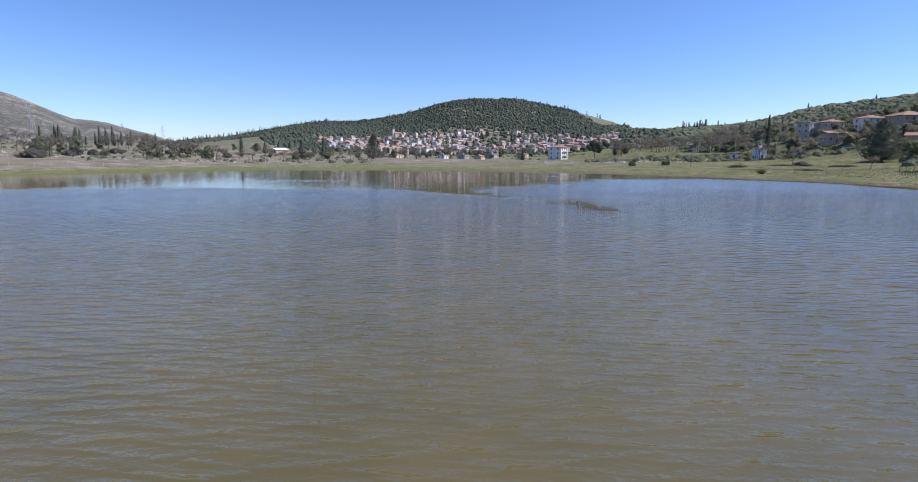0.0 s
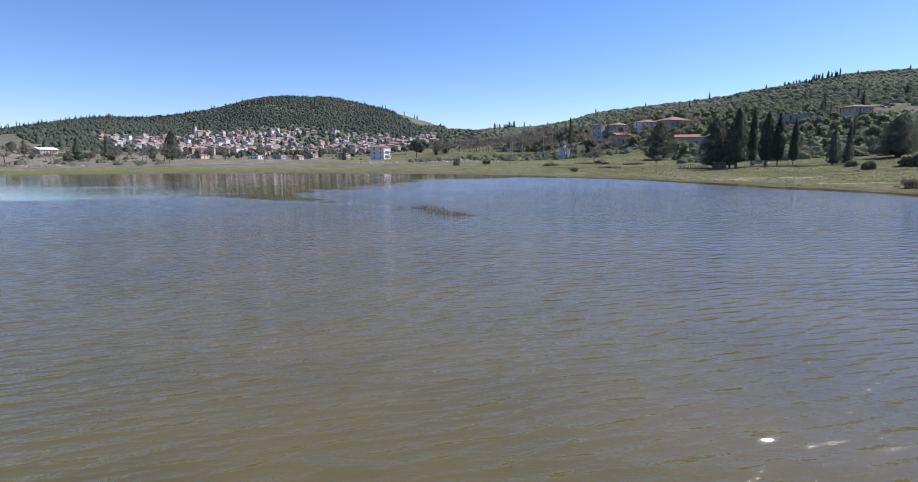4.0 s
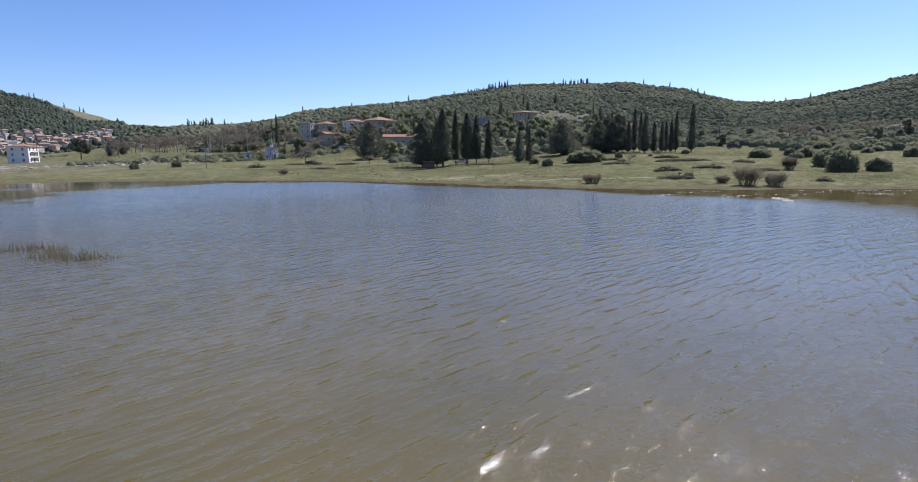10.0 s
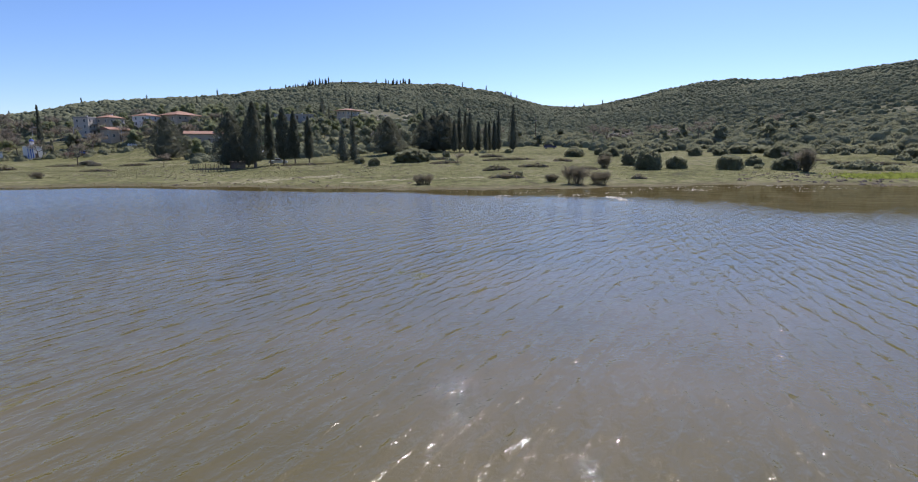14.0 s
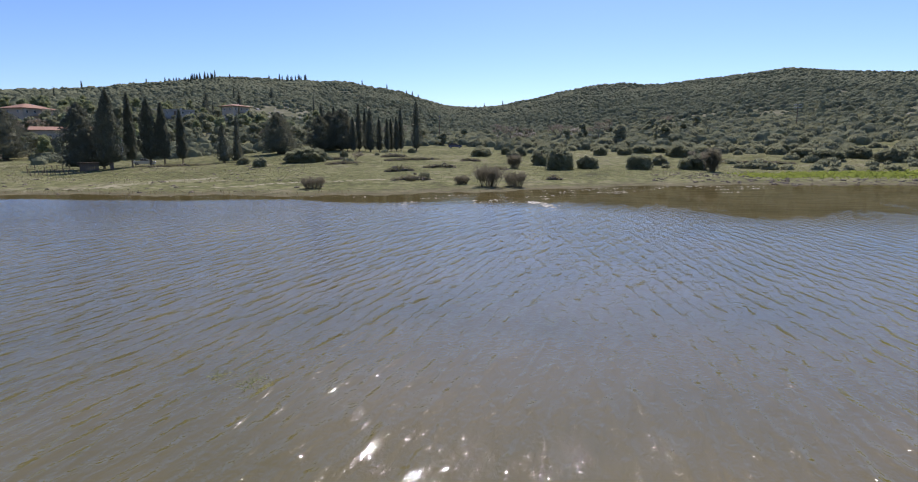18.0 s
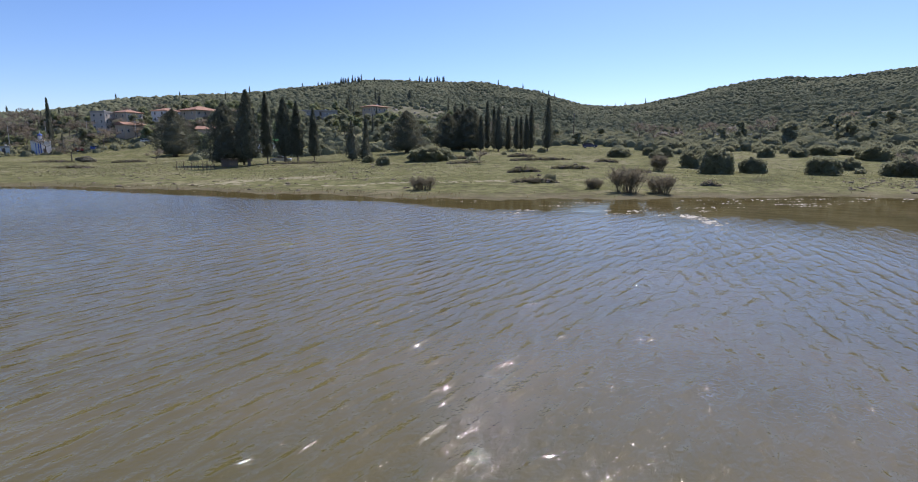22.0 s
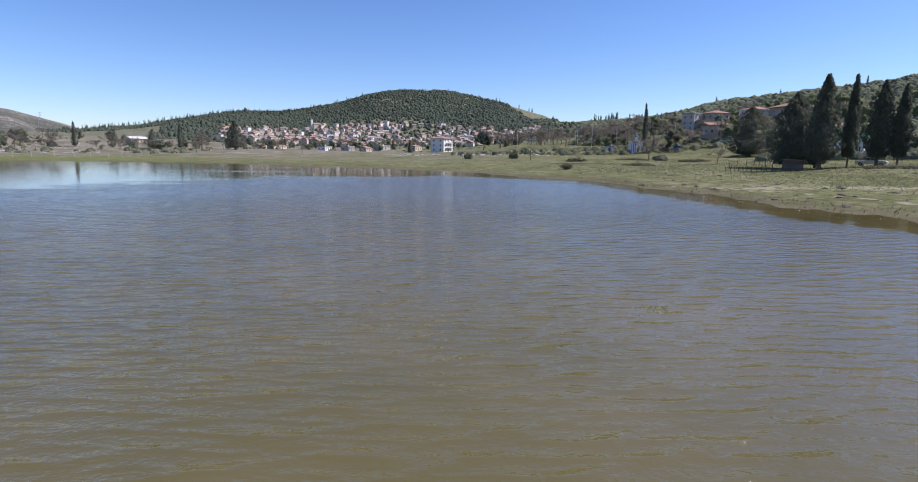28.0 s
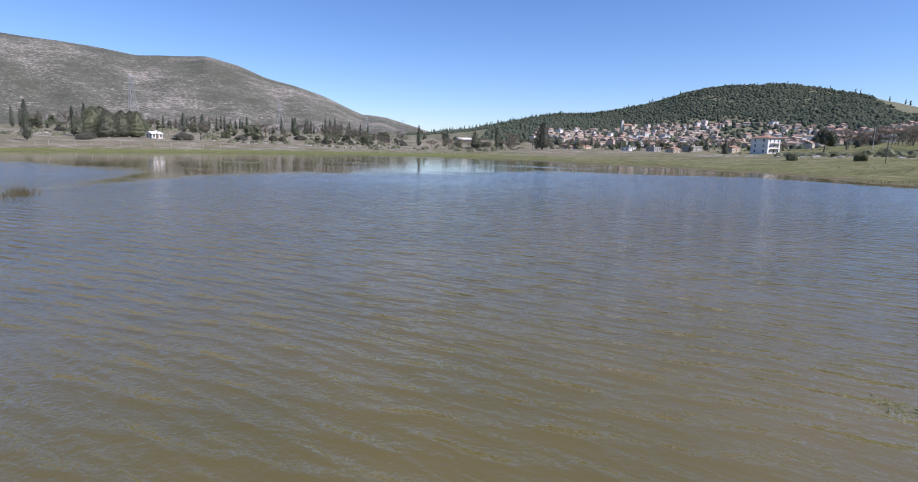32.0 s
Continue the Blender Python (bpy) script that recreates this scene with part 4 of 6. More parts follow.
def roof_mesh(w, d, z, rise, over, kind):
    """A tiled roof with eaves: hipped, gabled or flat with a parapet."""
    x, y, t = w / 2 + over, d / 2 + over, 0.14
    if kind == "flat":
        return boxes((-x, -y, z, x, y, z + 0.2), (-x, -y, z + 0.2, x, -y + 0.2, z + 0.6), (-x, y - 0.2, z + 0.2, x, y, z + 0.6), (-x, -y + 0.2, z + 0.2, -x + 0.2, y - 0.2, z + 0.6), (x - 0.2, -y + 0.2, z + 0.2, x, y - 0.2, z + 0.6))
    r = x - (y if kind == "hip" else 0.0)
    v = [(-x, -y, z), (x, -y, z), (x, y, z), (-x, y, z), (-x, -y, z + t), (x, -y, z + t), (x, y, z + t), (-x, y, z + t), (-r, 0, z + t + rise), (r, 0, z + t + rise)]
    return np.array(v), [(0, 3, 2, 1), (0, 1, 5, 4), (1, 2, 6, 5), (2, 3, 7, 6), (3, 0, 4, 7), (4, 5, 9, 8), (5, 6, 9), (6, 7, 8, 9), (7, 4, 8)]


PANE = mesh_from("pane", *box(-0.42, -0.02, 0.08, 0.42, 0.01, 1.22), WINDOW)
FRAME = mesh_from("frame", *boxes((-0.5, -0.05, 0.0, 0.5, 0.02, 0.08), (-0.5, -0.05, 1.22, 0.5, 0.02, 1.3), (-0.5, -0.05, 0.08, -0.42, 0.02, 1.22), (0.42, -0.05, 0.08, 0.5, 0.02, 1.22), (-0.03, -0.045, 0.08, 0.03, 0.02, 1.22)), WALL_WHITE)
SILL = mesh_from("sill", *box(-0.6, -0.16, -0.08, 0.6, 0.02, 0.0), CONCRETE)
DOOR = mesh_from("door", *boxes((-0.5, -0.06, 0.0, 0.5, 0.02, 2.1), (-0.4, -0.08, 0.2, 0.4, -0.055, 0.95), (-0.4, -0.08, 1.1, 0.4, -0.055, 1.9)), WOOD)


def house(name, label, x, y, w, d, h, turn, wall, kind="hip", rise=1.6, over=0.5, storeys=2, bays=3, balcony=False, group="", detail=True, roof=None, z=None, bare=False):
    """A rendered house whose front looks along -y before it is turned."""
    e = thing(name, label, "house", group)
    e.matrix_basis = pose(x, y, float(height(x, y)) - 0.1 if z is None else z, 0, 0, turn)
    part("wall", mesh_from("wall", *boxes((-w / 2, -d / 2, -1.5, w / 2, d / 2, h), (-w / 2 - 0.06, -d / 2 - 0.06, -1.5, w / 2 + 0.06, d / 2 + 0.06, 0.25)), wall), e)
    top = part("roof", mesh_from("roof", *roof_mesh(w, d, h, rise, over, kind), roof or (ROOF_TILE if kind != "flat" else CONCRETE)), e)
    part("chimney", mesh_from("chimney", *boxes((-0.3, -0.3, 0, 0.3, 0.3, 1.0), (-0.38, -0.38, 1.0, 0.38, 0.38, 1.12)), WALL_WHITE), top).location = (w * 0.22, d * 0.1, h + rise * 0.55)
    fl = h / storeys
    for s in range(storeys):
        for side, span, off in ((0, w, d / 2), (90, d, w / 2), (-90, d, w / 2)):
            n = bays if side == 0 else 2
            for k in range(n):
                u = (k + 0.5) / n * span - span / 2
                a = radians(side)
                px, py = u * math.cos(a) + off * math.sin(a), u * math.sin(a) - off * math.cos(a)
                if s == 0 and side == 0 and k == n // 2 and not bare:
                    o = part("door", DOOR, e)
                    o.matrix_basis = pose(px, py, 0.05, 0, 0, side)
                    continue
                o = part("window", FRAME, e)
                o.matrix_basis = pose(px, py, s * fl + fl * 0.32, 0, 0, side)
                if detail:
                    part("pane", PANE, o)
                    part("sill", SILL, o)
    if balcony:
        for s in range(1, storeys):
            b = part("balcony", mesh_from("balcony", *boxes((-w * 0.3, -d / 2 - 1.3, s * fl - 0.1, w * 0.42, -d / 2, s * fl + 0.06)), CONCRETE), e)
            rails = [(-w * 0.3 + q * w * 0.72 / 12 - 0.02, -d / 2 - 1.29, s * fl + 0.06, -w * 0.3 + q * w * 0.72 / 12 + 0.02, -d / 2 - 1.25, s * fl + 1.0) for q in range(13)]
            part("railing", mesh_from("railing", *boxes(*rails, (-w * 0.3, -d / 2 - 1.3, s * fl + 1.0, w * 0.42, -d / 2 - 1.24, s * fl + 1.06)), STEEL), b)
    return e


def facing(x, y, off=0.0):
    """The turn that points a house's front at the lake."""
    return -math.degrees(math.atan2(x - CX, y - CY)) + off


house("house", "white three-storey house with red tiled roof and balconies", 65.2, 361.0, 10.5, 9.0, 8.0, facing(67, 361, 62), WALL_WHITE, "hip", 1.3, 0.7, 3, 3, True)
house("apartment_house", "grey-white apartment house on the slope", 180.2, 284.5, 7.0, 7.0, 8.0, facing(180, 284, 50), WALL_PALE, "flat", 0.4, 0.2, 3, 3, True, "hillside houses")
house("house", "cream house with red tiled roof on the slope", 188.1, 279.2, 8.6, 8.0, 6.4, facing(188, 279, 40), WALL_CREAM, "hip", 1.4, 0.5, 2, 3, False, "hillside houses", z=15.5)
house("house", "cream low house with red tiled roof beside the road", 178.0, 261.7, 9.2, 7.0, 4.6, facing(178, 262, 30), WALL_CREAM, "gable", 1.2, 0.6, 1, 3, False, "hillside houses")
house("house", "white house with red tiled roof among trees", 206.8, 277.9, 11.0, 8.5, 5.2, facing(206, 278, 45), WALL_WHITE, "hip", 1.5, 0.5, 2, 3, False, "hillside houses")
house("house", "large pink house with wide hipped tile roof", 215.1, 264.8, 13.6, 11.0, 6.0, facing(215, 265, 38), WALL_CREAM, "hip", 2.2, 1.3, 2, 4, True, "hillside houses")
house("long_house", "long low house with red tiled roof behind trees", 182.6, 209.8, 17.5, 8.0, 3.9, facing(183, 210, -6), WALL_CREAM, "gable", 1.3, 0.8, 1, 5, False, "hillside houses")
house("house", "two-level brown hillside house with terraces", 280.7, 208.1, 11.0, 8.0, 6.2, facing(281, 208, 40), WALL_CREAM, "hip", 1.2, 1.4, 2, 3, True, "hillside houses", z=22.5)
house("outbuilding", "long low stone outbuilding on the hillside", 250.6, 222.4, 20.0, 5.0, 2.4, facing(250, 222), CONCRETE, "flat", 0.2, 0.3, 1, 6, False, "hillside houses", z=22.5)
house("kiosk", "white kiosk with green eaves behind the cypresses", 158.5, 163.5, 7.0, 6.0, 4.6, facing(158, 163, -20), WALL_WHITE, "flat", 0.4, 0.9, 1, 3, False, roof=GREEN_PAINT)
house("hut", "small white hut with a dark doorway", 131.5, 262.0, 3.4, 2.6, 2.4, facing(131, 262), WALL_WHITE, "flat", 0.1, 0.15, 1, 1)
house("farm_shed", "low white shed with a pale roof on the far bank", -156.4, 180.2, 4.4, 3.6, 1.7, facing(-156, 180, 40), WALL_WHITE, "gable", 0.9, 0.3, 1, 3, roof=WALL_WHITE)
house("farm_shed", "long white-roofed shed behind far fields", -144.0, 437.0, 11.5, 8.0, 2.6, facing(-142, 437, 30), WALL_CREAM, "gable", 1.4, 0.6, 1, 6, roof=WALL_WHITE, z=6.0)
for x, y, w, h, k, r, lab in [(-12.5, 420.0, 9.0, 2.6, "flat", None, "low white flat-roofed building at the field's edge"), (3.0, 424.0, 8.0, 2.6, "flat", None, "low grey flat-roofed building at the field's edge"),
                             (15.5, 421.0, 8.0, 2.6, "gable", ROOF_TILE, "low cream shed with tiled roof at the field's edge"), (-52.7, 455.0, 18.0, 2.8, "gable", ROOF_TILE, "long low shed with red tiled roof"),
                             (26.0, 440.0, 14.0, 2.8, "flat", None, "long low grey building at the field's edge"), (-66.0, 460.0, 8.0, 2.8, "gable", ROOF_TILE, "small house with red tiled roof"), (50.0, 430.0, 9.0, 3.0, "gable", ROOF_TILE, "small cream house with tiled roof")]:
    house("farm_building", lab, x, y, w, 6.0, h, facing(x, y, 62), WALL_WHITE if "white" in lab else CONCRETE if k == "flat" else WALL_CREAM, k, 1.0, 0.3, 1, 3, roof=r, group="field buildings")


def low_wall(x, y, w, turn):
    e = thing("field_wall", "long low whitewashed wall among hillside shrubs", "wall", "hillside walls")
    e.matrix_basis = pose(x, y, float(height(x, y)), 0, 0, turn)
    n = int(w / 2.5)
    for k in range(n):
        part("panel", mesh_from("panel", *box(-w / 2 + k * 2.5, -0.15, -0.5, -w / 2 + k * 2.5 + 2.46, 0.15, 1.15 + 0.12 * ((k * 7) % 3)), WALL_WHITE), e)
    part("coping", mesh_from("coping", *box(-w / 2 - 0.1, -0.2, 1.4, w / 2 + 0.1, 0.2, 1.5), CONCRETE), e)


for x, y, w in [(300.0, 40.0, 14.0), (292.0, 25.0, 9.0), (318.0, 62.0, 18.0), (305.0, 8.0, 10.0), (340.0, -20.0, 22.0)]:
    low_wall(x, y, w, facing(x, y, 8))


def chapel(x, y, turn):
    e = thing("chapel", "small white chapel with blue trim and blue dome", "chapel")
    e.matrix_basis = pose(x, y, float(height(x, y)) - 0.1, 0, 0, turn) @ Matrix.Diagonal((0.76, 0.76, 1.0, 1.0))
    part("wall", mesh_from("wall", *boxes((-3.1, -2.4, -1.0, 3.1, 2.4, 4.6), (-3.2, -2.5, 4.6, 3.2, 2.5, 4.85), (-1.1, -1.1, 4.85, 1.1, 1.1, 5.1)), WALL_WHITE), e)
    v, f = tube([(0, 0, 5.1), (0, 0, 6.5), (0, 0, 6.55)], [0.95, 0.95, 1.05], 14)
    part("drum", mesh_from("drum", v, f, WALL_WHITE), e)
    rings = [(k * math.pi / 12) for k in range(7)]
    v, f = tube([(0, 0, 6.55 + 0.95 * math.sin(a)) for a in rings], [1.05 * math.cos(a) + 0.01 for a in rings], 14)
    dome = part("dome", mesh_from("dome", v, f, BLUE_PAINT, True), e, "blue painted dome")
    part("cross", mesh_from("cross", *boxes((-0.05, -0.05, 7.5, 0.05, 0.05, 8.4), (-0.3, -0.04, 7.95, 0.3, 0.04, 8.05)), WALL_WHITE), dome)
    pil = mesh_from("pilaster", *box(-0.22, -0.06, 0.3, 0.22, 0.02, 3.9), BLUE_PAINT)
    for u in (-2.5, -1.5):
        part("pilaster", pil, e, "blue painted pilaster").matrix_basis = pose(u, -2.4, 0)
    part("pilaster", pil, e, "blue painted pilaster").matrix_basis = pose(-3.1, -1.4, 0, 0, 0, -90)
    part("door", DOOR, e).matrix_basis = pose(0, -2.42, 0)
    win = part("window", FRAME, e)
    win.matrix_basis = pose(3.1, 0, 1.4, 0, 0, 90)
    part("pane", PANE, win)
    part("porch", mesh_from("porch", *boxes((3.1, -1.2, -0.6, 5.6, 1.8, 0.2), (5.2, -1.1, 0.2, 5.5, -0.8, 2.2), (5.2, 1.4, 0.2, 5.5, 1.7, 2.2), (3.1, -1.2, 2.2, 5.6, 1.8, 2.4)), WALL_WHITE), e)
    return e


chapel(140.2, 255.2, facing(140, 255, 30))
cypress(146.5, 260.5, 19.0, 1.6, 201, "very tall slender cypress beside a white chapel", "", 0.75, 0.04, n=1800, z=2.6)
cypress(151.0, 262.0, 6.0, 2.0, 202, "small cypress beside a white chapel", "", 0.7, 0.04, n=500)

# ---- vehicles ----


def vehicle(name, label, x, y, turn, paint, pickup=False, long=4.4):
    e = thing(name, label, "car")
    e.matrix_basis = pose(x, y, float(height(x, y)), 0, 0, turn)
    s = long / 4.4
    prof = [(-2.2, 0.35), (2.2, 0.35), (2.2, 0.8), (1.95, 0.95), (1.0, 1.02), (0.35, 1.5), (-0.6, 1.55)] + ([(-0.75, 1.0), (-2.2, 0.98)] if pickup else [(-1.7, 1.5), (-2.15, 1.0)])
    n = len(prof)
    v = [(a * s, b, c) for b in (-0.82, 0.82) for a, c in prof]
    f = [list(range(n))[::-1], list(range(n, 2 * n))] + [[k, (k + 1) % n, n + (k + 1) % n, n + k] for k in range(n)]
    body = part("body", mesh_from("body", v, f, paint), e)
    for b in (-0.835, 0.835):
        q = [(0.85, 1.06), (0.35, 1.44), (-0.05, 1.46), (-0.05, 1.06)], [(-0.12, 1.06), (-0.12, 1.46), (-0.58, 1.48), (-0.68, 1.06)]
        for w in q if pickup else (*q, [(-0.75, 1.06), (-0.75, 1.46), (-1.6, 1.42), (-1.85, 1.06)]):
            m = [(a * s, b - 0.006, c) for a, c in w] + [(a * s, b + 0.006, c) for a, c in w]
            part("side_window", mesh_from("side_window", m, [(0, 1, 2, 3), (7, 6, 5, 4), (0, 4, 5, 1), (1, 5, 6, 2), (2, 6, 7, 3), (3, 7, 4, 0)], WINDOW), body)
    part("windscreen", mesh_from("windscreen", [(1.0 * s + 0.02, -0.7, 1.06), (1.0 * s + 0.02, 0.7, 1.06), (0.42 * s + 0.02, 0.66, 1.48), (0.42 * s + 0.02, -0.66, 1.48), (0.9 * s, -0.7, 1.0), (0.9 * s, 0.7, 1.0), (0.36 * s, 0.66, 1.42), (0.36 * s, -0.66, 1.42)],
                                 [(0, 1, 2, 3), (4, 7, 6, 5), (0, 4, 5, 1), (1, 5, 6, 2), (2, 6, 7, 3), (3, 7, 4, 0)], WINDOW), body)
    tyre_v, tyre_f = tube([(0, 0, -0.1), (0, 0, 0.1)], [0.33, 0.33], 14)
    tyre = mesh_from("wheel", tyre_v, tyre_f + [list(range(14))[::-1], list(range(14, 28))], RUBBER)
    rim_v, rim_f = tube([(0, 0, -0.115), (0, 0, 0.115)], [0.2, 0.2], 10)
    rim = mesh_from("rim", rim_v, rim_f + [list(range(10))[::-1], list(range(10, 20))], STEEL)
    for a in (-1.4, 1.4):
        for b in (-0.78, 0.78):
            o = part("wheel", tyre, e)
            o.matrix_basis = pose(a * s, b, 0.33, 90, 0, 0)
            part("rim", rim, o)
    lamp = mesh_from("headlight", *box(-0.02, -0.16, -0.07, 0.03, 0.16, 0.07), WALL_WHITE)
    for b in (-0.6, 0.6):
        part("headlight", lamp, body).location = (2.2 * s, b, 0.72)
    return e


vehicle("pickup", "silver pickup parked behind the cypresses", 132.5, 129.0, -52, SILVER, True, 4.9)
vehicle("car", "dark blue estate car parked on the grass", 199.0, 69.0, -78, DARK_PAINT)
vehicle("car", "red car parked beside the road", 151.5, 250.8, -20, RED_PAINT)
vehicle("van", "blue van parked beside the road", 156.0, 249.0, -24, BLUE_PAINT)
vehicle("car", "silver car parked beside the road", 171.0, 241.0, -30, SILVER)

# ---- street lamps, poles, fences ----


def street_lamp(x, y, h, turn):
    e = thing("street_lamp", "grey steel street lamp beside the road", "street lamp", "road lamps")
    e.matrix_basis = pose(x, y, float(height(x, y)), 0, 0, turn)
    part("pole", mesh_from("pole", *tube([(0, 0, -0.3), (0, 0, h * 0.5), (0, 0, h)], [0.11, 0.09, 0.06], 8), PALE_STEEL), e)
    part("arm", mesh_from("arm", *box(0, -0.05, h - 0.1, 1.5, 0.05, h), PALE_STEEL), e)
    part("lamp_head", mesh_from("lamp_head", *box(1.0, -0.16, h - 0.2, 1.8, 0.16, h - 0.05), CONCRETE), e)
    return e


for x, y, h in [(98.4, 298.1, 9.0), (113.3, 294.7, 9.5), (126.2, 291.0, 9.0), (132.7, 288.9, 10.0), (141.9, 281.5, 9.5), (152.3, 276.0, 9.5), (160.6, 262.6, 9.0), (173.5, 251.3, 9.0), (120.4, 275.4, 9.5), (184.6, 243.2, 9.0)]:
    street_lamp(x, y, h, facing(x, y) + 20)


def power_pole(x, y, h, turn, label="tall concrete power pole with crossarms and insulators", thick=0.2):
    e = thing("power_pole", label, "pole")
    e.matrix_basis = pose(x, y, float(height(x, y)), 0, 0, turn)
    part("pole", mesh_from("pole", *tube([(0, 0, -0.5), (0, 0, h)], [thick, thick * 0.6], 8), WOOD), e)
    for z in (h - 0.5, h - 1.6):
        arm = part("crossarm", mesh_from("crossarm", *box(-1.3, -0.07, z, 1.3, 0.07, z + 0.15), STEEL), e)
        for u in (-1.2, 0.5, 1.2):
            part("insulator", mesh_from("insulator", *tube([(u, 0, z + 0.15), (u, 0, z + 0.4)], [0.07, 0.05], 6), WALL_WHITE), arm)
    return e


power_pole(233.0, 83.7, 11.0, 20)
power_pole(80.8, 190.0, 6.5, 0, "plain wooden pole in the meadow", 0.1)
power_pole(262.0, -52.0, 10.0, 60)


def pylon(x, y, h, turn):
    e = thing("pylon", "grey steel lattice power pylon on the plain", "pylon", "pylons")
    e.matrix_basis = pose(x, y, float(height(x, y)) - 1.0, 0, 0, turn)
    for sx, sy in ((-1, -1), (1, -1), (1, 1), (-1, 1)):
        part("leg", mesh_from("leg", *sticks([(np.array((sx * h * 0.09, sy * h * 0.09, 0.0)), np.array((sx * 0.4, sy * 0.4, h * 0.95)), 0.1, 0.07)], 4), STEEL), e)
    for k in range(7):
        z0, z1 = h * 0.95 * k / 7, h * 0.95 * (k + 1) / 7
        a, b = h * 0.09 * (1 - k / 7) + 0.4 * k / 7, h * 0.09 * (1 - (k + 1) / 7) + 0.4 * (k + 1) / 7
        seg = [(np.array((-a, -a, z0)), np.array((b, -b, z1)), 0.04, 0.04), (np.array((a, -a, z0)), np.array((-b, -b, z1)), 0.04, 0.04), (np.array((-a, a, z0)), np.array((b, b, z1)), 0.04, 0.04), (np.array((a, a, z0)), np.array((-b, b, z1)), 0.04, 0.04)]
        part("brace", mesh_from("brace", *sticks(seg, 3), STEEL), e)
    for z, u in ((0.72, 4.5), (0.84, 4.0), (0.95, 3.0)):
        part("crossarm", mesh_from("crossarm", *boxes((-u, -0.1, h * z, u, 0.1, h * z + 0.2)), STEEL), e)
    return e


for x, y, h in [(-285.0, 256.0, 35.0), (-335.0, 431.0, 33.0), (-420.0, 685.0, 30.0), (-432.0, 800.0, 30.0)]:
    pylon(x, y, h, facing(x, y) + 25)


def fence(name, label, points, post_h, gap, rails, material, jitter=0.12):
    e = thing(name, label, "fence")
    g = np.random.default_rng(len(points) * 7 + int(gap * 10))
    meshes = [mesh_from("post", *tube([(0, 0, -0.3), (k * 0.03, 0, post_h * (0.9 + 0.1 * k))], [0.07, 0.055], 6), material) for k in range(3)]
    spots = []
    for (x0, y0), (x1, y1) in zip(points, points[1:]):
        n = max(1, int(math.hypot(x1 - x0, y1 - y0) / gap))
        spots += [(x0 + (x1 - x0) * k / n, y0 + (y1 - y0) * k / n) for k in range(n)]
    spots = [(x + g.normal() * jitter, y + g.normal() * jitter) for x, y in spots]
    for k, (x, y) in enumerate(spots):
        part("post", meshes[k % 3], e).matrix_basis = pose(x, y, float(height(x, y)), g.normal() * 3, g.normal() * 3, g.uniform(0, 360))
    for r in rails:
        for (x0, y0), (x1, y1) in zip(spots, spots[1:]):
            if math.hypot(x1 - x0, y1 - y0) < gap * 2 and g.uniform() < 0.85:
                p, q = (np.array((x, y, float(height(x, y)) + r * post_h)) for x, y in ((x0, y0), (x1, y1)))
                part("rail", mesh_from("rail", *sticks([(p, q, 0.035, 0.035)], 4), material), e)
    return e


fence("wooden_fence", "rough wooden paddock fence of posts and rails", [(104.0, 128.5), (108.0, 127.5), (112.5, 127.0)], 1.5, 1.1, (0.45, 0.9), WOOD)
fence("wooden_fence", "low dark paling fence beside broad cypresses", [(99.5, 122.0), (103.5, 122.5), (109.0, 122.5)], 0.9, 0.8, (0.8,), WOOD)
left = [tuple(float(v) for v in polar(a, np.interp(a, AZ, SHORE) + 22)) for a in range(-58, -14, 4)]
fence("field_fence", "long line of pale wooden fence posts along the far shore", left, 1.6, 3.6, (), PALE_WOOD, 0.4)
cabin = thing("wooden_cabin", "low brown plank shelter under a broad cypress", "shed")
cabin.matrix_basis = pose(113.2, 124.2, float(height(113.2, 124.2)), 0, 0, facing(113, 124))
for k in range(9):
    part("plank", mesh_from("plank", *box(-1.6 + k * 0.36, -0.9, -0.2, -1.6 + k * 0.36 + 0.33, -0.84, 1.45 + 0.06 * (k % 3)), WOOD), cabin)
part("roof", mesh_from("roof", *box(-1.9, -1.2, 1.6, 1.9, 1.0, 1.7), WOOD), cabin)
for u in (-1.5, 1.5):
    part("corner_post", mesh_from("corner_post", *box(u - 0.06, 0.7, -0.2, u + 0.06, 0.82, 1.6), WOOD), cabin)

# ---- village ----
VILLAGE = "village houses"
kinds = []
for k, (w, d, h, kind, wall) in enumerate([(9, 8, 5.6, "hip", WALL_PALE), (10, 8, 5.8, "gable", WALL_TAN), (8, 7, 3.6, "gable", WALL_PALE), (11, 9, 7.8, "flat", WALL_WHITE), (9, 9, 5.8, "hip", WALL_TAN), (12, 8, 4.0, "gable", CONCRETE), (8, 8, 8.0, "hip", WALL_PALE), (10, 7, 5.4, "gable", WALL_TAN)]):
    lab = {"hip": "village house with hipped red tile roof", "gable": "village house with gabled red tile roof", "flat": "flat-roofed concrete village house"}[kind]
    x, y = polar(-4 + k * 1.5, 640 + 20 * k)
    kinds.append(house("village_house", ("tan " if wall is WALL_TAN else "pale " if wall is WALL_PALE else "white " if wall is WALL_WHITE else "grey ") + lab, float(x), float(y), w, d, h, facing(x, y, 20), wall, kind, 1.7, 0.4, max(1, round(h / 3)), 2, False, VILLAGE, False, roof=OLD_TILE if kind != "flat" else None, bare=True))
g = np.random.default_rng(21)
spots = []
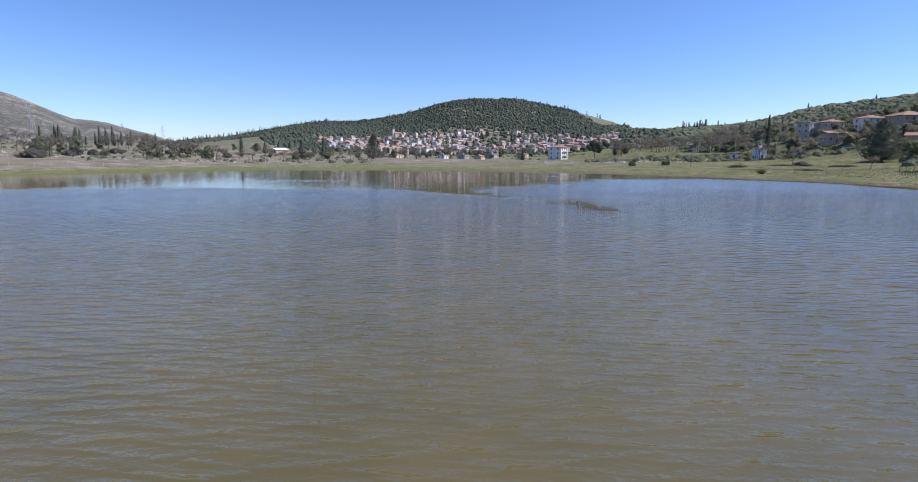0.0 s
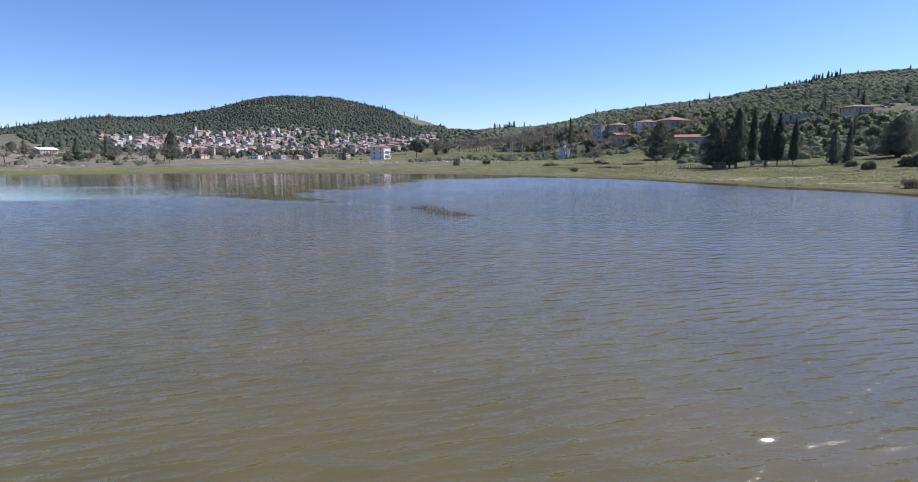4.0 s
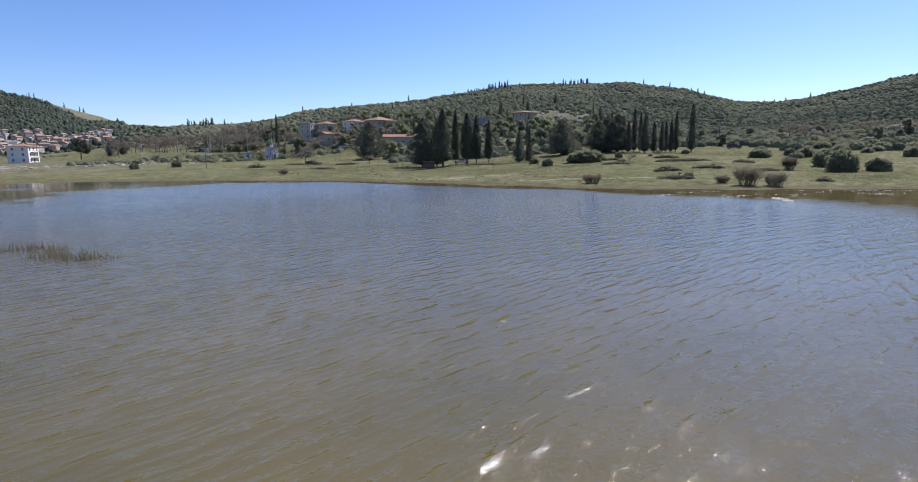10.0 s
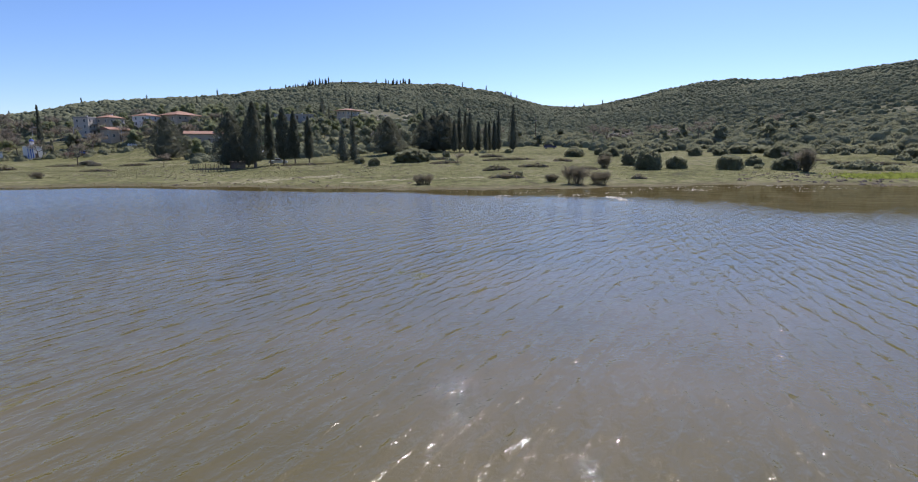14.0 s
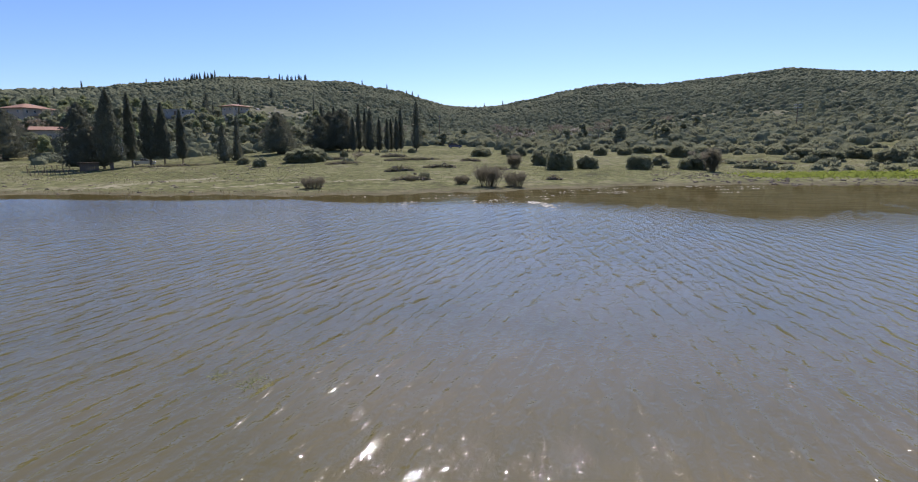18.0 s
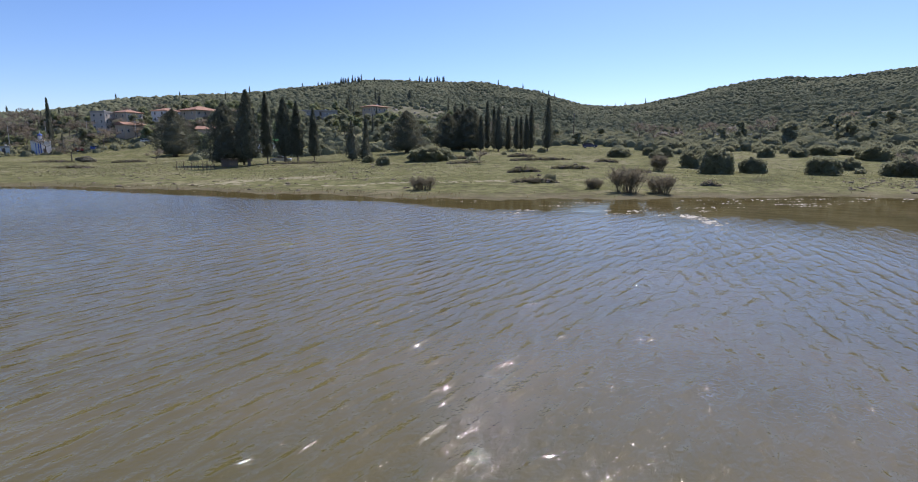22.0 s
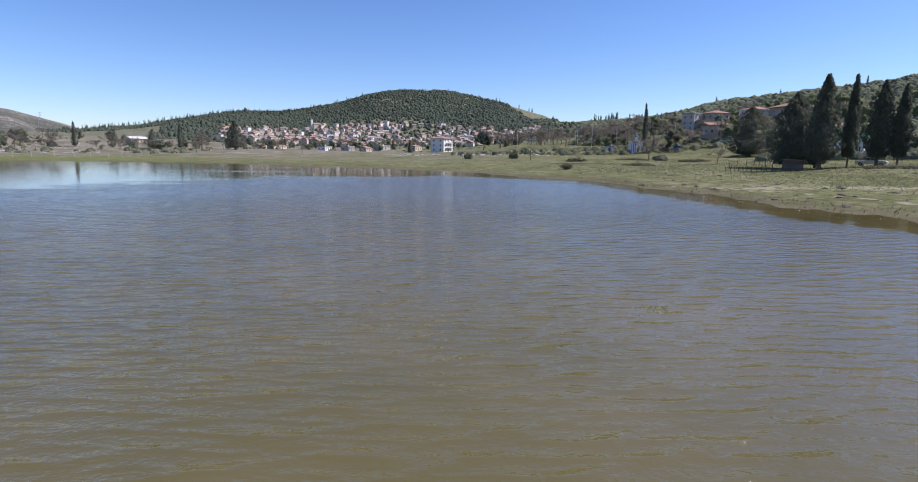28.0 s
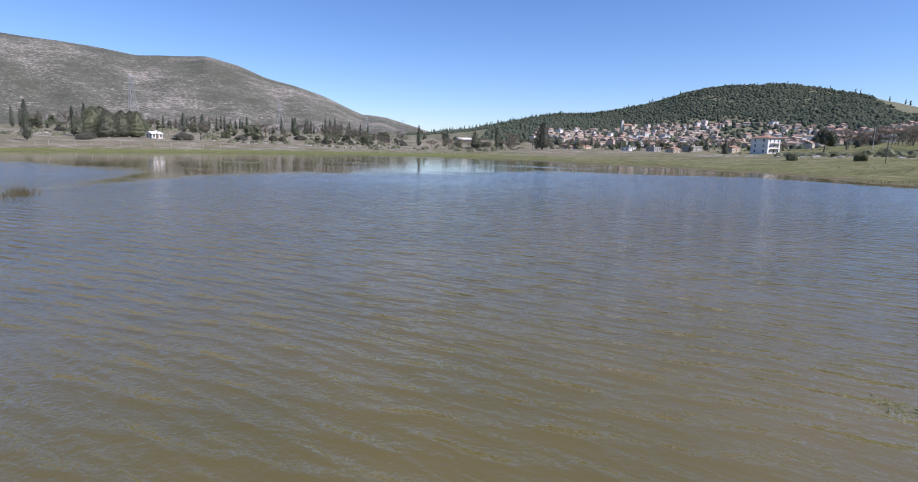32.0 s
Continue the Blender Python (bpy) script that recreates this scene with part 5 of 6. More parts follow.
while len(spots) < 285:
    az = g.triangular(-18, -3.5, 15) if g.uniform() < 0.5 else g.uniform(-16, 14)
    r = g.uniform(560, 1130)
    if r > np.interp(az, (-17, -12, -6, 0, 4, 9, 13), (900, 985, 1010, 1000, 960, 900, 830)) or (0 < az < 4 and 800 < r < 960) or r < np.interp(az, (-17, -10, 0, 13), (760, 640, 560, 600)):
        continue
    x, y = (float(v) for v in polar(az, r))
    if all(math.hypot(x - a, y - b) > 10 for a, b in spots):
        spots.append((x, y))
for k, (x, y) in enumerate(spots):
    src = kinds[int(g.choice(8, p=(0.2, 0.17, 0.12, 0.08, 0.15, 0.06, 0.07, 0.15)))]
    twin(src, place(None, x, y, facing(x, y, g.choice((22, 40, 55, 70)) + g.normal() * 8), g.uniform(0.6, 0.95), g.uniform(0.9, 1.1), 0.2))
crowd_v, crowd_f, crowd_n = [], [[], [], []], 0
for k in range(620):
    az = g.uniform(-17, 14.5)
    r = g.uniform(0, 1) ** 0.8 * 560 + 570
    if r > np.interp(az, (-17, -12, -6, 0, 4, 9, 13), (900, 990, 1030, 1000, 960, 900, 840)) or (0 < az < 4 and 820 < r < 940):
        continue
    x, y = (float(v) for v in polar(az, r))
    if any(abs(x - a) + abs(y - b) < 9 for a, b in spots):
        continue
    w, d, h = g.uniform(5, 9), g.uniform(5, 7), g.uniform(3, 7)
    m = np.array(place(None, x, y, facing(x, y, g.choice((22, 40, 55, 70)))))
    for (v, f), slot in ((box(-w / 2, -d / 2, -1.5, w / 2, d / 2, h), int(g.integers(0, 2))), (roof_mesh(w, d, h, 1.4, 0.3, "gable"), 2)):
        crowd_v.append(v @ m[:3, :3].T + m[:3, 3])
        crowd_f[slot] += [[i + crowd_n for i in q] for q in f]
        crowd_n += len(v)
crowd = mesh_from("village_backdrop_houses", np.concatenate(crowd_v), crowd_f[0] + crowd_f[1] + crowd_f[2], WALL_PALE)
crowd.materials.append(WALL_TAN), crowd.materials.append(OLD_TILE)
crowd.polygons.foreach_set("material_index", np.repeat((0, 1, 2), [len(f) for f in crowd_f]).astype(np.int32))
tagged(new("far_village_houses", crowd), "crowded small houses with red tile roofs in the village", "houses", kind="stuff")
church = thing("church", "pale church with a square bell tower", "church")
x, y = (float(v) for v in polar(-8.3, 1000))
church.matrix_basis = pose(x, y, float(height(x, y)), 0, 0, facing(x, y, 25))
part("nave", mesh_from("nave", *box(-7, -5, -2, 7, 5, 8), WALL_CREAM), church)
part("roof", mesh_from("roof", *roof_mesh(14, 10, 8, 2.4, 0.5, "gable"), ROOF_TILE), church)
tower = part("bell_tower", mesh_from("bell_tower", *boxes((-10.2, -2, -2, -7, 1.2, 15), (-10.5, -2.3, 15, -6.7, 1.5, 15.5)), WALL_WHITE), church)
part("spire", mesh_from("spire", [(-10.2, -2, 15.5), (-7, -2, 15.5), (-7, 1.2, 15.5), (-10.2, 1.2, 15.5), (-8.6, -0.4, 18.0)], [(0, 1, 4), (1, 2, 4), (2, 3, 4), (3, 0, 4), (3, 2, 1, 0)], ROOF_TILE), tower)

# ---- orchards and gardens: a few tree shapes, copied ----
olive_kinds = [leafy_tree("olive_tree", "grey-green olive tree in a stony orchard", 4.6, 5.0, 300 + k, OLIVE, 0.22, 13, 0.42, 34, "orchard trees") for k in range(4)]
spring_kinds = [leafy_tree("garden_tree", "fresh yellow-green garden tree in spring leaf", 6.0, 5.6, 310 + k, SPRING, 0.2, 13, 0.5, 36, "garden trees") for k in range(3)]
bare_kinds = [bare_tree("bare_tree", "leafless grey-brown tree in early spring", 6.0, 320 + k, "bare trees", 3) for k in range(4)]
bloom_kinds = [bare_tree("almond_tree", "almond tree in pale blossom", 3.4, 330 + k, "blossoming trees", 3, leaf=BLOSSOM) for k in range(2)]
used = set()


def plant(kinds_, spots_, sizes, seed):
    g_ = np.random.default_rng(seed)
    for x_, y_ in spots_:
        k_ = int(g_.integers(0, len(kinds_)))
        m_ = place(None, x_, y_, g_.uniform(0, 360), g_.uniform(*sizes), g_.uniform(0.85, 1.15))
        if kinds_[k_].name not in used:
            used.add(kinds_[k_].name)
            kinds_[k_].matrix_basis = m_
        else:
            twin(kinds_[k_], m_)


def strew(n, az0, az1, r0, r1, seed):
    return [(float(a), float(b)) for a, b, _ in spread(n, az0, az1, r0, r1, seed)]


plant(olive_kinds, strew(70, -62, -18, 300, 470, 31) + strew(26, -18, 0, 400, 500, 32) + strew(70, 37, 61, 190, 330, 33) + strew(40, 22, 40, 255, 340, 133) + strew(24, 66, 100, 195, 300, 34), (0.7, 1.4), 41)
plant(bare_kinds, strew(40, -60, -8, 300, 480, 35) + strew(46, -60, -16, 240, 400, 135) + strew(26, -8, 8, 400, 560, 36) + strew(80, 12, 27, 285, 380, 37) + strew(36, 22, 42, 250, 330, 38) + strew(12, 60, 100, 190, 300, 39), (0.7, 1.5), 42)
plant(spring_kinds, strew(48, 32, 58, 200, 380, 40) + strew(44, 38, 62, 230, 360, 140) + strew(14, -12, 6, 430, 600, 43) + strew(30, 20, 42, 255, 340, 44), (0.6, 1.25), 43)
plant(bloom_kinds, strew(9, 72, 92, 185, 260, 45) + strew(5, 55, 70, 175, 230, 46), (0.8, 1.3), 44)
round_pine = leafy_tree("stone_pine", "round-topped dark stone pine near a white house", 10.5, 13.0, 340, PINE, 0.35, 26, 0.9, 50)
set_down(round_pine, 92.0, 372.0)
for k, (x, y, h, w) in enumerate([(106.0, 372.0, 9.5, 4.0), (112.0, 370.0, 11.0, 6.0), (46.5, 400.0, 9.0, 5.5), (34.0, 454.0, 8.0, 5.5)]):
    cypress(x, y, h, w, 350 + k, "dark conifer in front of the village", "village conifers", 0.8, 0.05, n=700)

# ---- scrub, forest, stones, grass ----
NEAR_SHRUBS = [blob(2, 0.2, k, 0.9) for k in range(7)]
FAR_SHRUBS = [blob(1, 0.12, 30 + k, 0.95) for k in range(6)]


def patchy(cut):
    def keep(az, r, g_):
        x, y = polar(az, r)
        f = np.sin(x * 0.021 + 2 * np.sin(y * 0.013)) * np.sin(y * 0.024 + 1.7 * np.sin(x * 0.017))
        return f + g_.normal(size=len(az)) * 0.35 > cut
    return keep


def shrubs(name, label, kinds_, p, lo, hi, seed, material, sprays=0):
    k = np.clip(((p[:, 0] - 150) * 56 + (p[:, 1] - 55) * 17) / (56**2 + 17**2), 0, 1)
    p = p[np.hypot(p[:, 0] - 150 - 56 * k, p[:, 1] - 55 - 17 * k) > 6]
    p = p[np.hypot(p[:, 0] - 204, p[:, 1] - 72) > 15]
    g_ = np.random.default_rng(seed)
    s = lo + (hi - lo) * g_.uniform(0, 1, len(p)) ** 1.8
    v, f = scatter(kinds_, p - (0, 0, 0.15), s, s * g_.uniform(0.8, 1.25, len(p)), seed)
    if sprays:
        k = np.repeat(np.arange(len(p)), sprays)
        d = g_.normal(size=(len(k), 3))
        d /= np.linalg.norm(d, axis=1, keepdims=True)
        d[:, 2] = np.abs(d[:, 2])
        v, f = joined((v, f), tufts(p[k] + d * s[k, None] * (1.05, 1.05, 0.95), d + (0, 0, 0.3), 0.38, g_, 0.5))
    return tagged(new(name, mesh_from(name, v, f, material, not sprays)), label, "shrubs", kind="stuff")


p = np.concatenate([spread(4600, 60, 118, 190, 400, 3, patchy(-0.5)), spread(4200, 36, 62, 240, 430, 4, patchy(-0.45)), spread(900, 37, 66, 168, 250, 24, patchy(0.15)), spread(1600, 19, 37, 300, 430, 5, patchy(0.1)), spread(520, 48, 66, 250, 345, 125)])
shrubs("lower_scrub", "grey-green scrub bushes on the lower slopes", NEAR_SHRUBS, p, 0.8, 2.5, 6, SHRUB, 30)
p = np.concatenate([spread(760, 76, 119, 150, 330, 203, patchy(-0.55)), spread(160, 62, 78, 215, 330, 204, patchy(-0.3))])
p = p[p[:, 2] > 2.6]
shrubs("round_scrub", "rounded evergreen bushes in a belt below the hills", [blob(3, 0.22, 210 + k, 0.85) for k in range(6)], p, 1.1, 2.9, 205, BUSH, 300)
p = np.concatenate([spread(8000, 60, 119, 380, 520, 7, patchy(-0.8)), spread(4500, 30, 62, 390, 500, 8, patchy(-0.7))])
shrubs("slope_scrub", "dense evergreen scrub on the middle slopes", NEAR_SHRUBS, p, 1.2, 2.7, 9, SHRUB, 10)
p = np.concatenate([spread(19000, 60, 119, 510, 790, 17, patchy(-0.85)), spread(11000, 30, 62, 490, 690, 18, patchy(-0.8)), spread(5000, 18, 32, 400, 610, 19, patchy(-0.3)), spread(4200, 13.5, 23, 520, 1150, 119)])
shrubs("hill_scrub", "dense evergreen scrub covering the upper hillsides", FAR_SHRUBS, p, 1.3, 3.0, 10, SHRUB)
p = np.concatenate([spread(500, -62, -16, 235, 470, 11, patchy(0.05)), spread(420, -16, 10, 380, 640, 12, patchy(0.1)), spread(300, 8, 36, 248, 275, 13)])
shrubs("plain_scrub", "low dark shrubs on the stony plain and road bank", NEAR_SHRUBS, p, 0.5, 1.9, 14, BUSH, 40)
p = np.concatenate([spread(420, 84, 118, 108, 200, 15, patchy(0.15)), spread(160, 60, 84, 120, 190, 16, patchy(0.4))])
p = p[p[:, 2] > 1.0]
shrubs("meadow_scrub", "low evergreen shrubs at the meadow's edge", [blob(3, 0.3, 60 + k, 0.8) for k in range(5)], p, 0.4, 1.5, 17, BUSH, 60)


def wooded(az, r, g_):
    low = np.interp(az, (-30, -16, -10, -6, 0, 4, 8, 12, 19), (1180, 1050, 1050, 1070, 1080, 1030, 950, 860, 760))
    return (r > low + g_.normal(size=len(az)) * 18) & ~((az > 10.5) & (r > 1345 - (az - 10.5) * 85 + g_.normal(size=len(az)) * 12))


PINES = [blob(1, 0.32, 20 + k, (0.8, 1.0, 1.15, 0.9, 1.35, 0.75, 1.6, 1.05)[k]) for k in range(8)]
p = spread(46000, -31, 18.5, 800, 1420, 18, wooded)
gz = np.random.default_rng(19)
glade = np.sin(p[:, 0] * 0.016 + 1.5 * np.sin(p[:, 1] * 0.011)) * np.sin(p[:, 1] * 0.019 + p[:, 0] * 0.007) + gz.normal(size=len(p)) * 0.25
p = p[glade > -1.0]
sz = 1.3 + 1.9 * gz.uniform(0, 1, len(p)) ** 2.0
v, f = scatter(PINES, p, sz, sz * gz.uniform(0.6, 1.25, len(p)), 20)
tagged(new("pine_forest", mesh_from("pine_forest", v, f, FOREST, True)), "dark pine forest covering the hill behind the village", "forest", kind="stuff")
# slender conifers that stand out of the ridge's outline
SPIRES = [cypress_mesh(1.0, 0.26, 900 + k, 60, 0.8, 0.02, 0.3) for k in range(3)]
SPIRES = [(v_, np.array(f_)) for v_, f_ in SPIRES]
az = np.concatenate([gz.uniform(-30, -9, 190), gz.uniform(-9, 15, 30), gz.uniform(20.2, 22.4, 22)])
back = np.where(az < -9, 0.955, 0.985) + gz.uniform(-0.03, 0.012, len(az))
x, y = polar(az, np.interp(az, RIDGE_AZ, RIDGE_R) * back)
tall = np.where(az < 15, gz.uniform(6, 12, len(az)), gz.uniform(4, 9, len(az)))
v, f = scatter(SPIRES, np.stack([x, y, height(x, y)], -1), tall * 1.1, tall, 24)
tagged(new("ridge_conifers", mesh_from("ridge_conifers", v, f, FOREST)), "slender dark conifers along the wooded ridge", "trees", kind="stuff")
p = spread(4200, -22, 16, 560, 1130, 22)
sz = gz.uniform(1.5, 3.2, len(p))
v, f = scatter(PINES, p, sz, sz * gz.uniform(0.8, 1.6, len(p)), 23)
tagged(new("village_trees", mesh_from("village_trees", v, f, FOREST, True)), "dark garden trees between the village houses", "trees", kind="stuff")

ROCKS = [blob(1, 0.4, 70 + k, 0.6) for k in range(6)]


def stones(name, label, p, lo, hi, seed, material):
    g_ = np.random.default_rng(seed)
    s = lo + (hi - lo) * g_.uniform(0, 1, len(p)) ** 2.5
    v, f = scatter(ROCKS, p, s, s * g_.uniform(0.5, 0.9, len(p)), seed)
    return tagged(new(name, mesh_from(name, v, f, material)), label, "stones", kind="stuff")


stones("limestone_outcrops", "pale limestone outcrops on the far bank", np.concatenate([spread(1500, -62, -24, 225, 420, 51, patchy(0.2)), spread(260, 2, 18, 222, 262, 52)]), 0.2, 0.95, 53, STONE)
stones("hill_rocks", "grey rocks between the hillside shrubs", spread(3500, 20, 60, 300, 620, 54), 0.3, 1.3, 55, STONE)
stones("shore_pebbles", "dark stones scattered along the lake shore", np.concatenate([spread(500, 96, 120, 78, 96, 56), spread(500, 24, 60, 62, 130, 57)]), 0.06, 0.35, 58, RUBBLE)


ROCK_MESHES = [mesh_from("stone", v_, f_, RUBBLE) for v_, f_ in ROCKS]


def rubble_bank(x, y, w, h, turn, seed):
    e = thing("stone_bank", "low overgrown bank of dark field stones", "stone wall", "field stone banks")
    e.matrix_basis = pose(x, y, float(height(x, y)) - 0.05, 0, 0, turn)
    g_ = np.random.default_rng(seed)
    n = int(40 + w * 14)
    u = g_.uniform(-1, 1, n)
    c = np.stack([u * w / 2, g_.normal(size=n) * 0.45, np.abs(g_.normal(size=n)) * h * 0.42 * (1 - u * u)], -1)
    s = g_.uniform(0.09, 0.3, n)
    for k in range(20):
        o = part("stone", ROCK_MESHES[int(g_.integers(0, len(ROCK_MESHES)))], e)
        o.matrix_basis = pose(*c[k], 0, 0, g_.uniform(0, 360)) @ Matrix.Diagonal((s[k] * 1.3, s[k] * 1.3, s[k] * 1.1, 1.0))
    tagged(part("rubble", mesh_from("rubble", *scatter(ROCKS, c[20:], s[20:], s[20:] * 0.8, seed), RUBBLE), e), kind="stuff")
    k = int(n * 4)
    u = g_.uniform(-1, 1, k)
    c = np.stack([u * w / 2, g_.normal(size=k) * 0.4, np.abs(g_.normal(size=k)) * h * 0.45 * (1 - u * u) + 0.1], -1)
    tagged(part("weed_cover", mesh_from("weed_cover", *tufts(c, g_.normal(size=(k, 3)) * 0.6 + (0, 0, 0.7), 0.28, g_, 0.4), WEED), e), kind="stuff")
    return e


for k, (x, y, w, h) in enumerate([(114.2, 58.2, 5.1, 0.8), (154.1, 74.0, 6.5, 0.7), (138.6, 63.8, 12.4, 0.6), (123.2, 53.4, 6.2, 0.6), (140.3, 51.2, 4.3, 0.5), (99.5, 51.3, 5.9, 0.6), (106.3, 31.0, 1.9, 0.6), (122.3, 42.4, 4.3, 0.4),
                                  (129.2, 75.9, 7.5, 0.5), (151.8, -9.0, 14.2, 0.5), (160.5, -0.3, 9.0, 0.5), (144.0, 85.1, 5.7, 0.5), (90.5, 176.8, 5.5, 1.3), (120.0, 170.0, 8.0, 0.6), (108.0, 182.0, 9.0, 0.6), (96.0, 150.0, 7.0, 0.5), (125.5, 112.0, 14.0, 0.4)]):
    rubble_bank(x, y, w, h, facing(x, y, 8), 400 + k)

g = np.random.default_rng(61)
p = np.concatenate([spread(26000, 20, 119, 64, 175, 62), spread(2500, -60, 20, 150, 260, 63)])
p = p[p[:, 2] > 0.45]
d = g.normal(size=(len(p), 3)) * 0.6 + (0, 0, 1)
v, f = tufts(p, d, 0.13, g, 0.5)
tagged(new("grass_tufts", mesh_from("grass_tufts", v, f, GRASS)), "tufts of green and dry meadow grass", "grass", kind="stuff")
p = np.concatenate([spread(30000, 20, 119, 60, 180, 65, patchy(0.05)), spread(8000, -60, 20, 130, 330, 66, patchy(0.1))])
p = p[p[:, 2] > 0.5]
v, f = tufts(p, g.normal(size=(len(p), 3)) * 0.9 + (0, 0, 0.45), 0.17, g, 0.6)
tagged(new("meadow_weeds", mesh_from("meadow_weeds", v, f, WEED)), "brownish weeds and tussocks scattered over the meadow", "weeds", kind="stuff")
p = np.concatenate([spread(2200, 24, 119, 56, 120, 64), spread(5200, 20, 62, 55, 100, 164)])
p = p[(p[:, 2] > -0.14) & (p[:, 2] < 0.2)]
v, f = tufts(p, g.normal(size=(len(p), 3)) * 0.7 + (0, 0, 0.7), 0.2, g, 0.2)
tagged(new("shore_stubble", mesh_from("shore_stubble", v, f, REED)), "brown stubble and weeds at the water's edge", "weeds", kind="stuff")


# trodden pale soil along the meadow's edge
g = np.random.default_rng(67)
rows = []
for line, wide, n in ((((80, 88.5), (87, 88), (94, 87), (98.5, 84.5)), 1.1, 150), (((86, 70), (90.5, 68), (92.5, 64.5), (95.3, 59.5), (98.9, 54.8)), 0.55, 90), (((72, 100), (80, 89), (84, 79), (86, 70)), 0.5, 30)):
    q = np.array(line, float)
    t = g.uniform(0, len(q) - 1.001, n)
    i = t.astype(int)
    rows.append(q[i] + (q[i + 1] - q[i]) * (t - i)[:, None] + g.normal(size=(n, 2)) * wide)
q = np.concatenate(rows)
PATCH = []
for k in range(5):
    gg = np.random.default_rng(190 + k)
    rim = [(math.cos(a) * gg.uniform(0.45, 1.1), math.sin(a) * gg.uniform(0.45, 1.1)) for a in np.arange(10) * math.tau / 10]
    PATCH.append((np.array([(0, 0, 1.0)] + [(a, b, 0.0) for a, b in rim]), np.array([(0, j + 1, (j + 1) % 10 + 1) for j in range(10)])))
v, f = scatter(PATCH, np.stack([q[:, 0], q[:, 1], height(q[:, 0], q[:, 1]) - 0.01], -1), 0.25 + 0.6 * g.uniform(0, 1, len(q)) ** 2, np.full(len(q), 0.06), 68)
tagged(new("trodden_soil", mesh_from("trodden_soil", v, f, PALE_SOIL)), "pale trodden soil patches in the lakeside grass", "bare soil", kind="stuff")
# a fresh yellow-green strip of flowering grass
t = g.uniform(0, 1, 5200)
x, y = 122 + 4 * t + g.normal(size=5200) * 3.0, -1 - 42 * t + g.normal(size=5200) * 2.0
v, f = tufts(np.stack([x, y, height(x, y)], -1), g.normal(size=(5200, 3)) * 0.6 + (0, 0, 0.8), 0.3, g, 0.5)
tagged(new("flowering_grass", mesh_from("flowering_grass", v, f, FLOWERING)), "fresh yellow-green flowering grass strip", "grass", kind="stuff")


def reed_bed(label, spots_, h, seed, blades=26):
    e = thing("reed_clump", label, "reeds", "reeds in the lake")
    g_ = np.random.default_rng(seed)
    c = np.concatenate([np.stack([x + g_.normal(size=blades) * s, y + g_.normal(size=blades) * s * 0.7, np.full(blades, -0.05)], -1) for x, y, s in spots_])
    e.location = (float(c[:, 0].mean()), float(c[:, 1].mean()), 0.0)
    c -= (e.location.x, e.location.y, 0)
    tagged(part("reed_stand", mesh_from("reed_stand", *tufts(c, g_.normal(size=c.shape) * 0.22 + (0, 0, 1), h, g_, 0.02), REED), e), kind="stuff")
    tagged(part("dry_foliage", mesh_from("dry_foliage", *tufts(c[::2] * (1.02, 1.02, 1), g_.normal(size=c[::2].shape) * 0.5 + (0, 0, 0.8), h * 0.6, g_, 0.025), REED), e), kind="stuff")
    return e


WEEDS_AT = [(32.8, 32.6, 0.7), (32.9, 33.5, 0.4), (52.0, 47.0, 0.6)]
reed_bed("sparse brown reeds standing in shallow water", [(9.8, 56.3, 0.5), (10.7, 56.2, 0.5), (11.4, 56.1, 0.3)], 0.5, 71, 18)
reed_bed("dense brown reeds standing in shallow water", [(11.9, 56.0, 0.5), (12.5, 55.3, 0.5), (13.0, 54.3, 0.4)], 0.55, 72, 50)
reed_bed("dense brown reeds standing in shallow water", [(12.2, 52.2, 0.5), (12.6, 51.3, 0.55), (13.0, 50.3, 0.5), (13.4, 49.7, 0.4)], 0.55, 73, 55)
reed_bed("sparse brown reeds standing in shallow water", [(14.0, 49.1, 0.35), (14.6, 48.9, 0.3)], 0.4, 74, 22)
reed_bed("thin reed tips just above the water", [(1.4, 50.2, 0.9), (2.9, 50.7, 0.9), (4.8, 51.5, 0.9), (-1.0, 50.3, 0.6)], 0.25, 75, 14)
reed_bed("thin brown reeds in a line in the lake", [(-16.0, 67.7, 1.0), (-13.8, 67.6, 1.0), (-11.8, 67.9, 1.0), (-15.1, 68.2, 1.0), (-12.6, 68.0, 0.8)], 0.11, 76, 6)


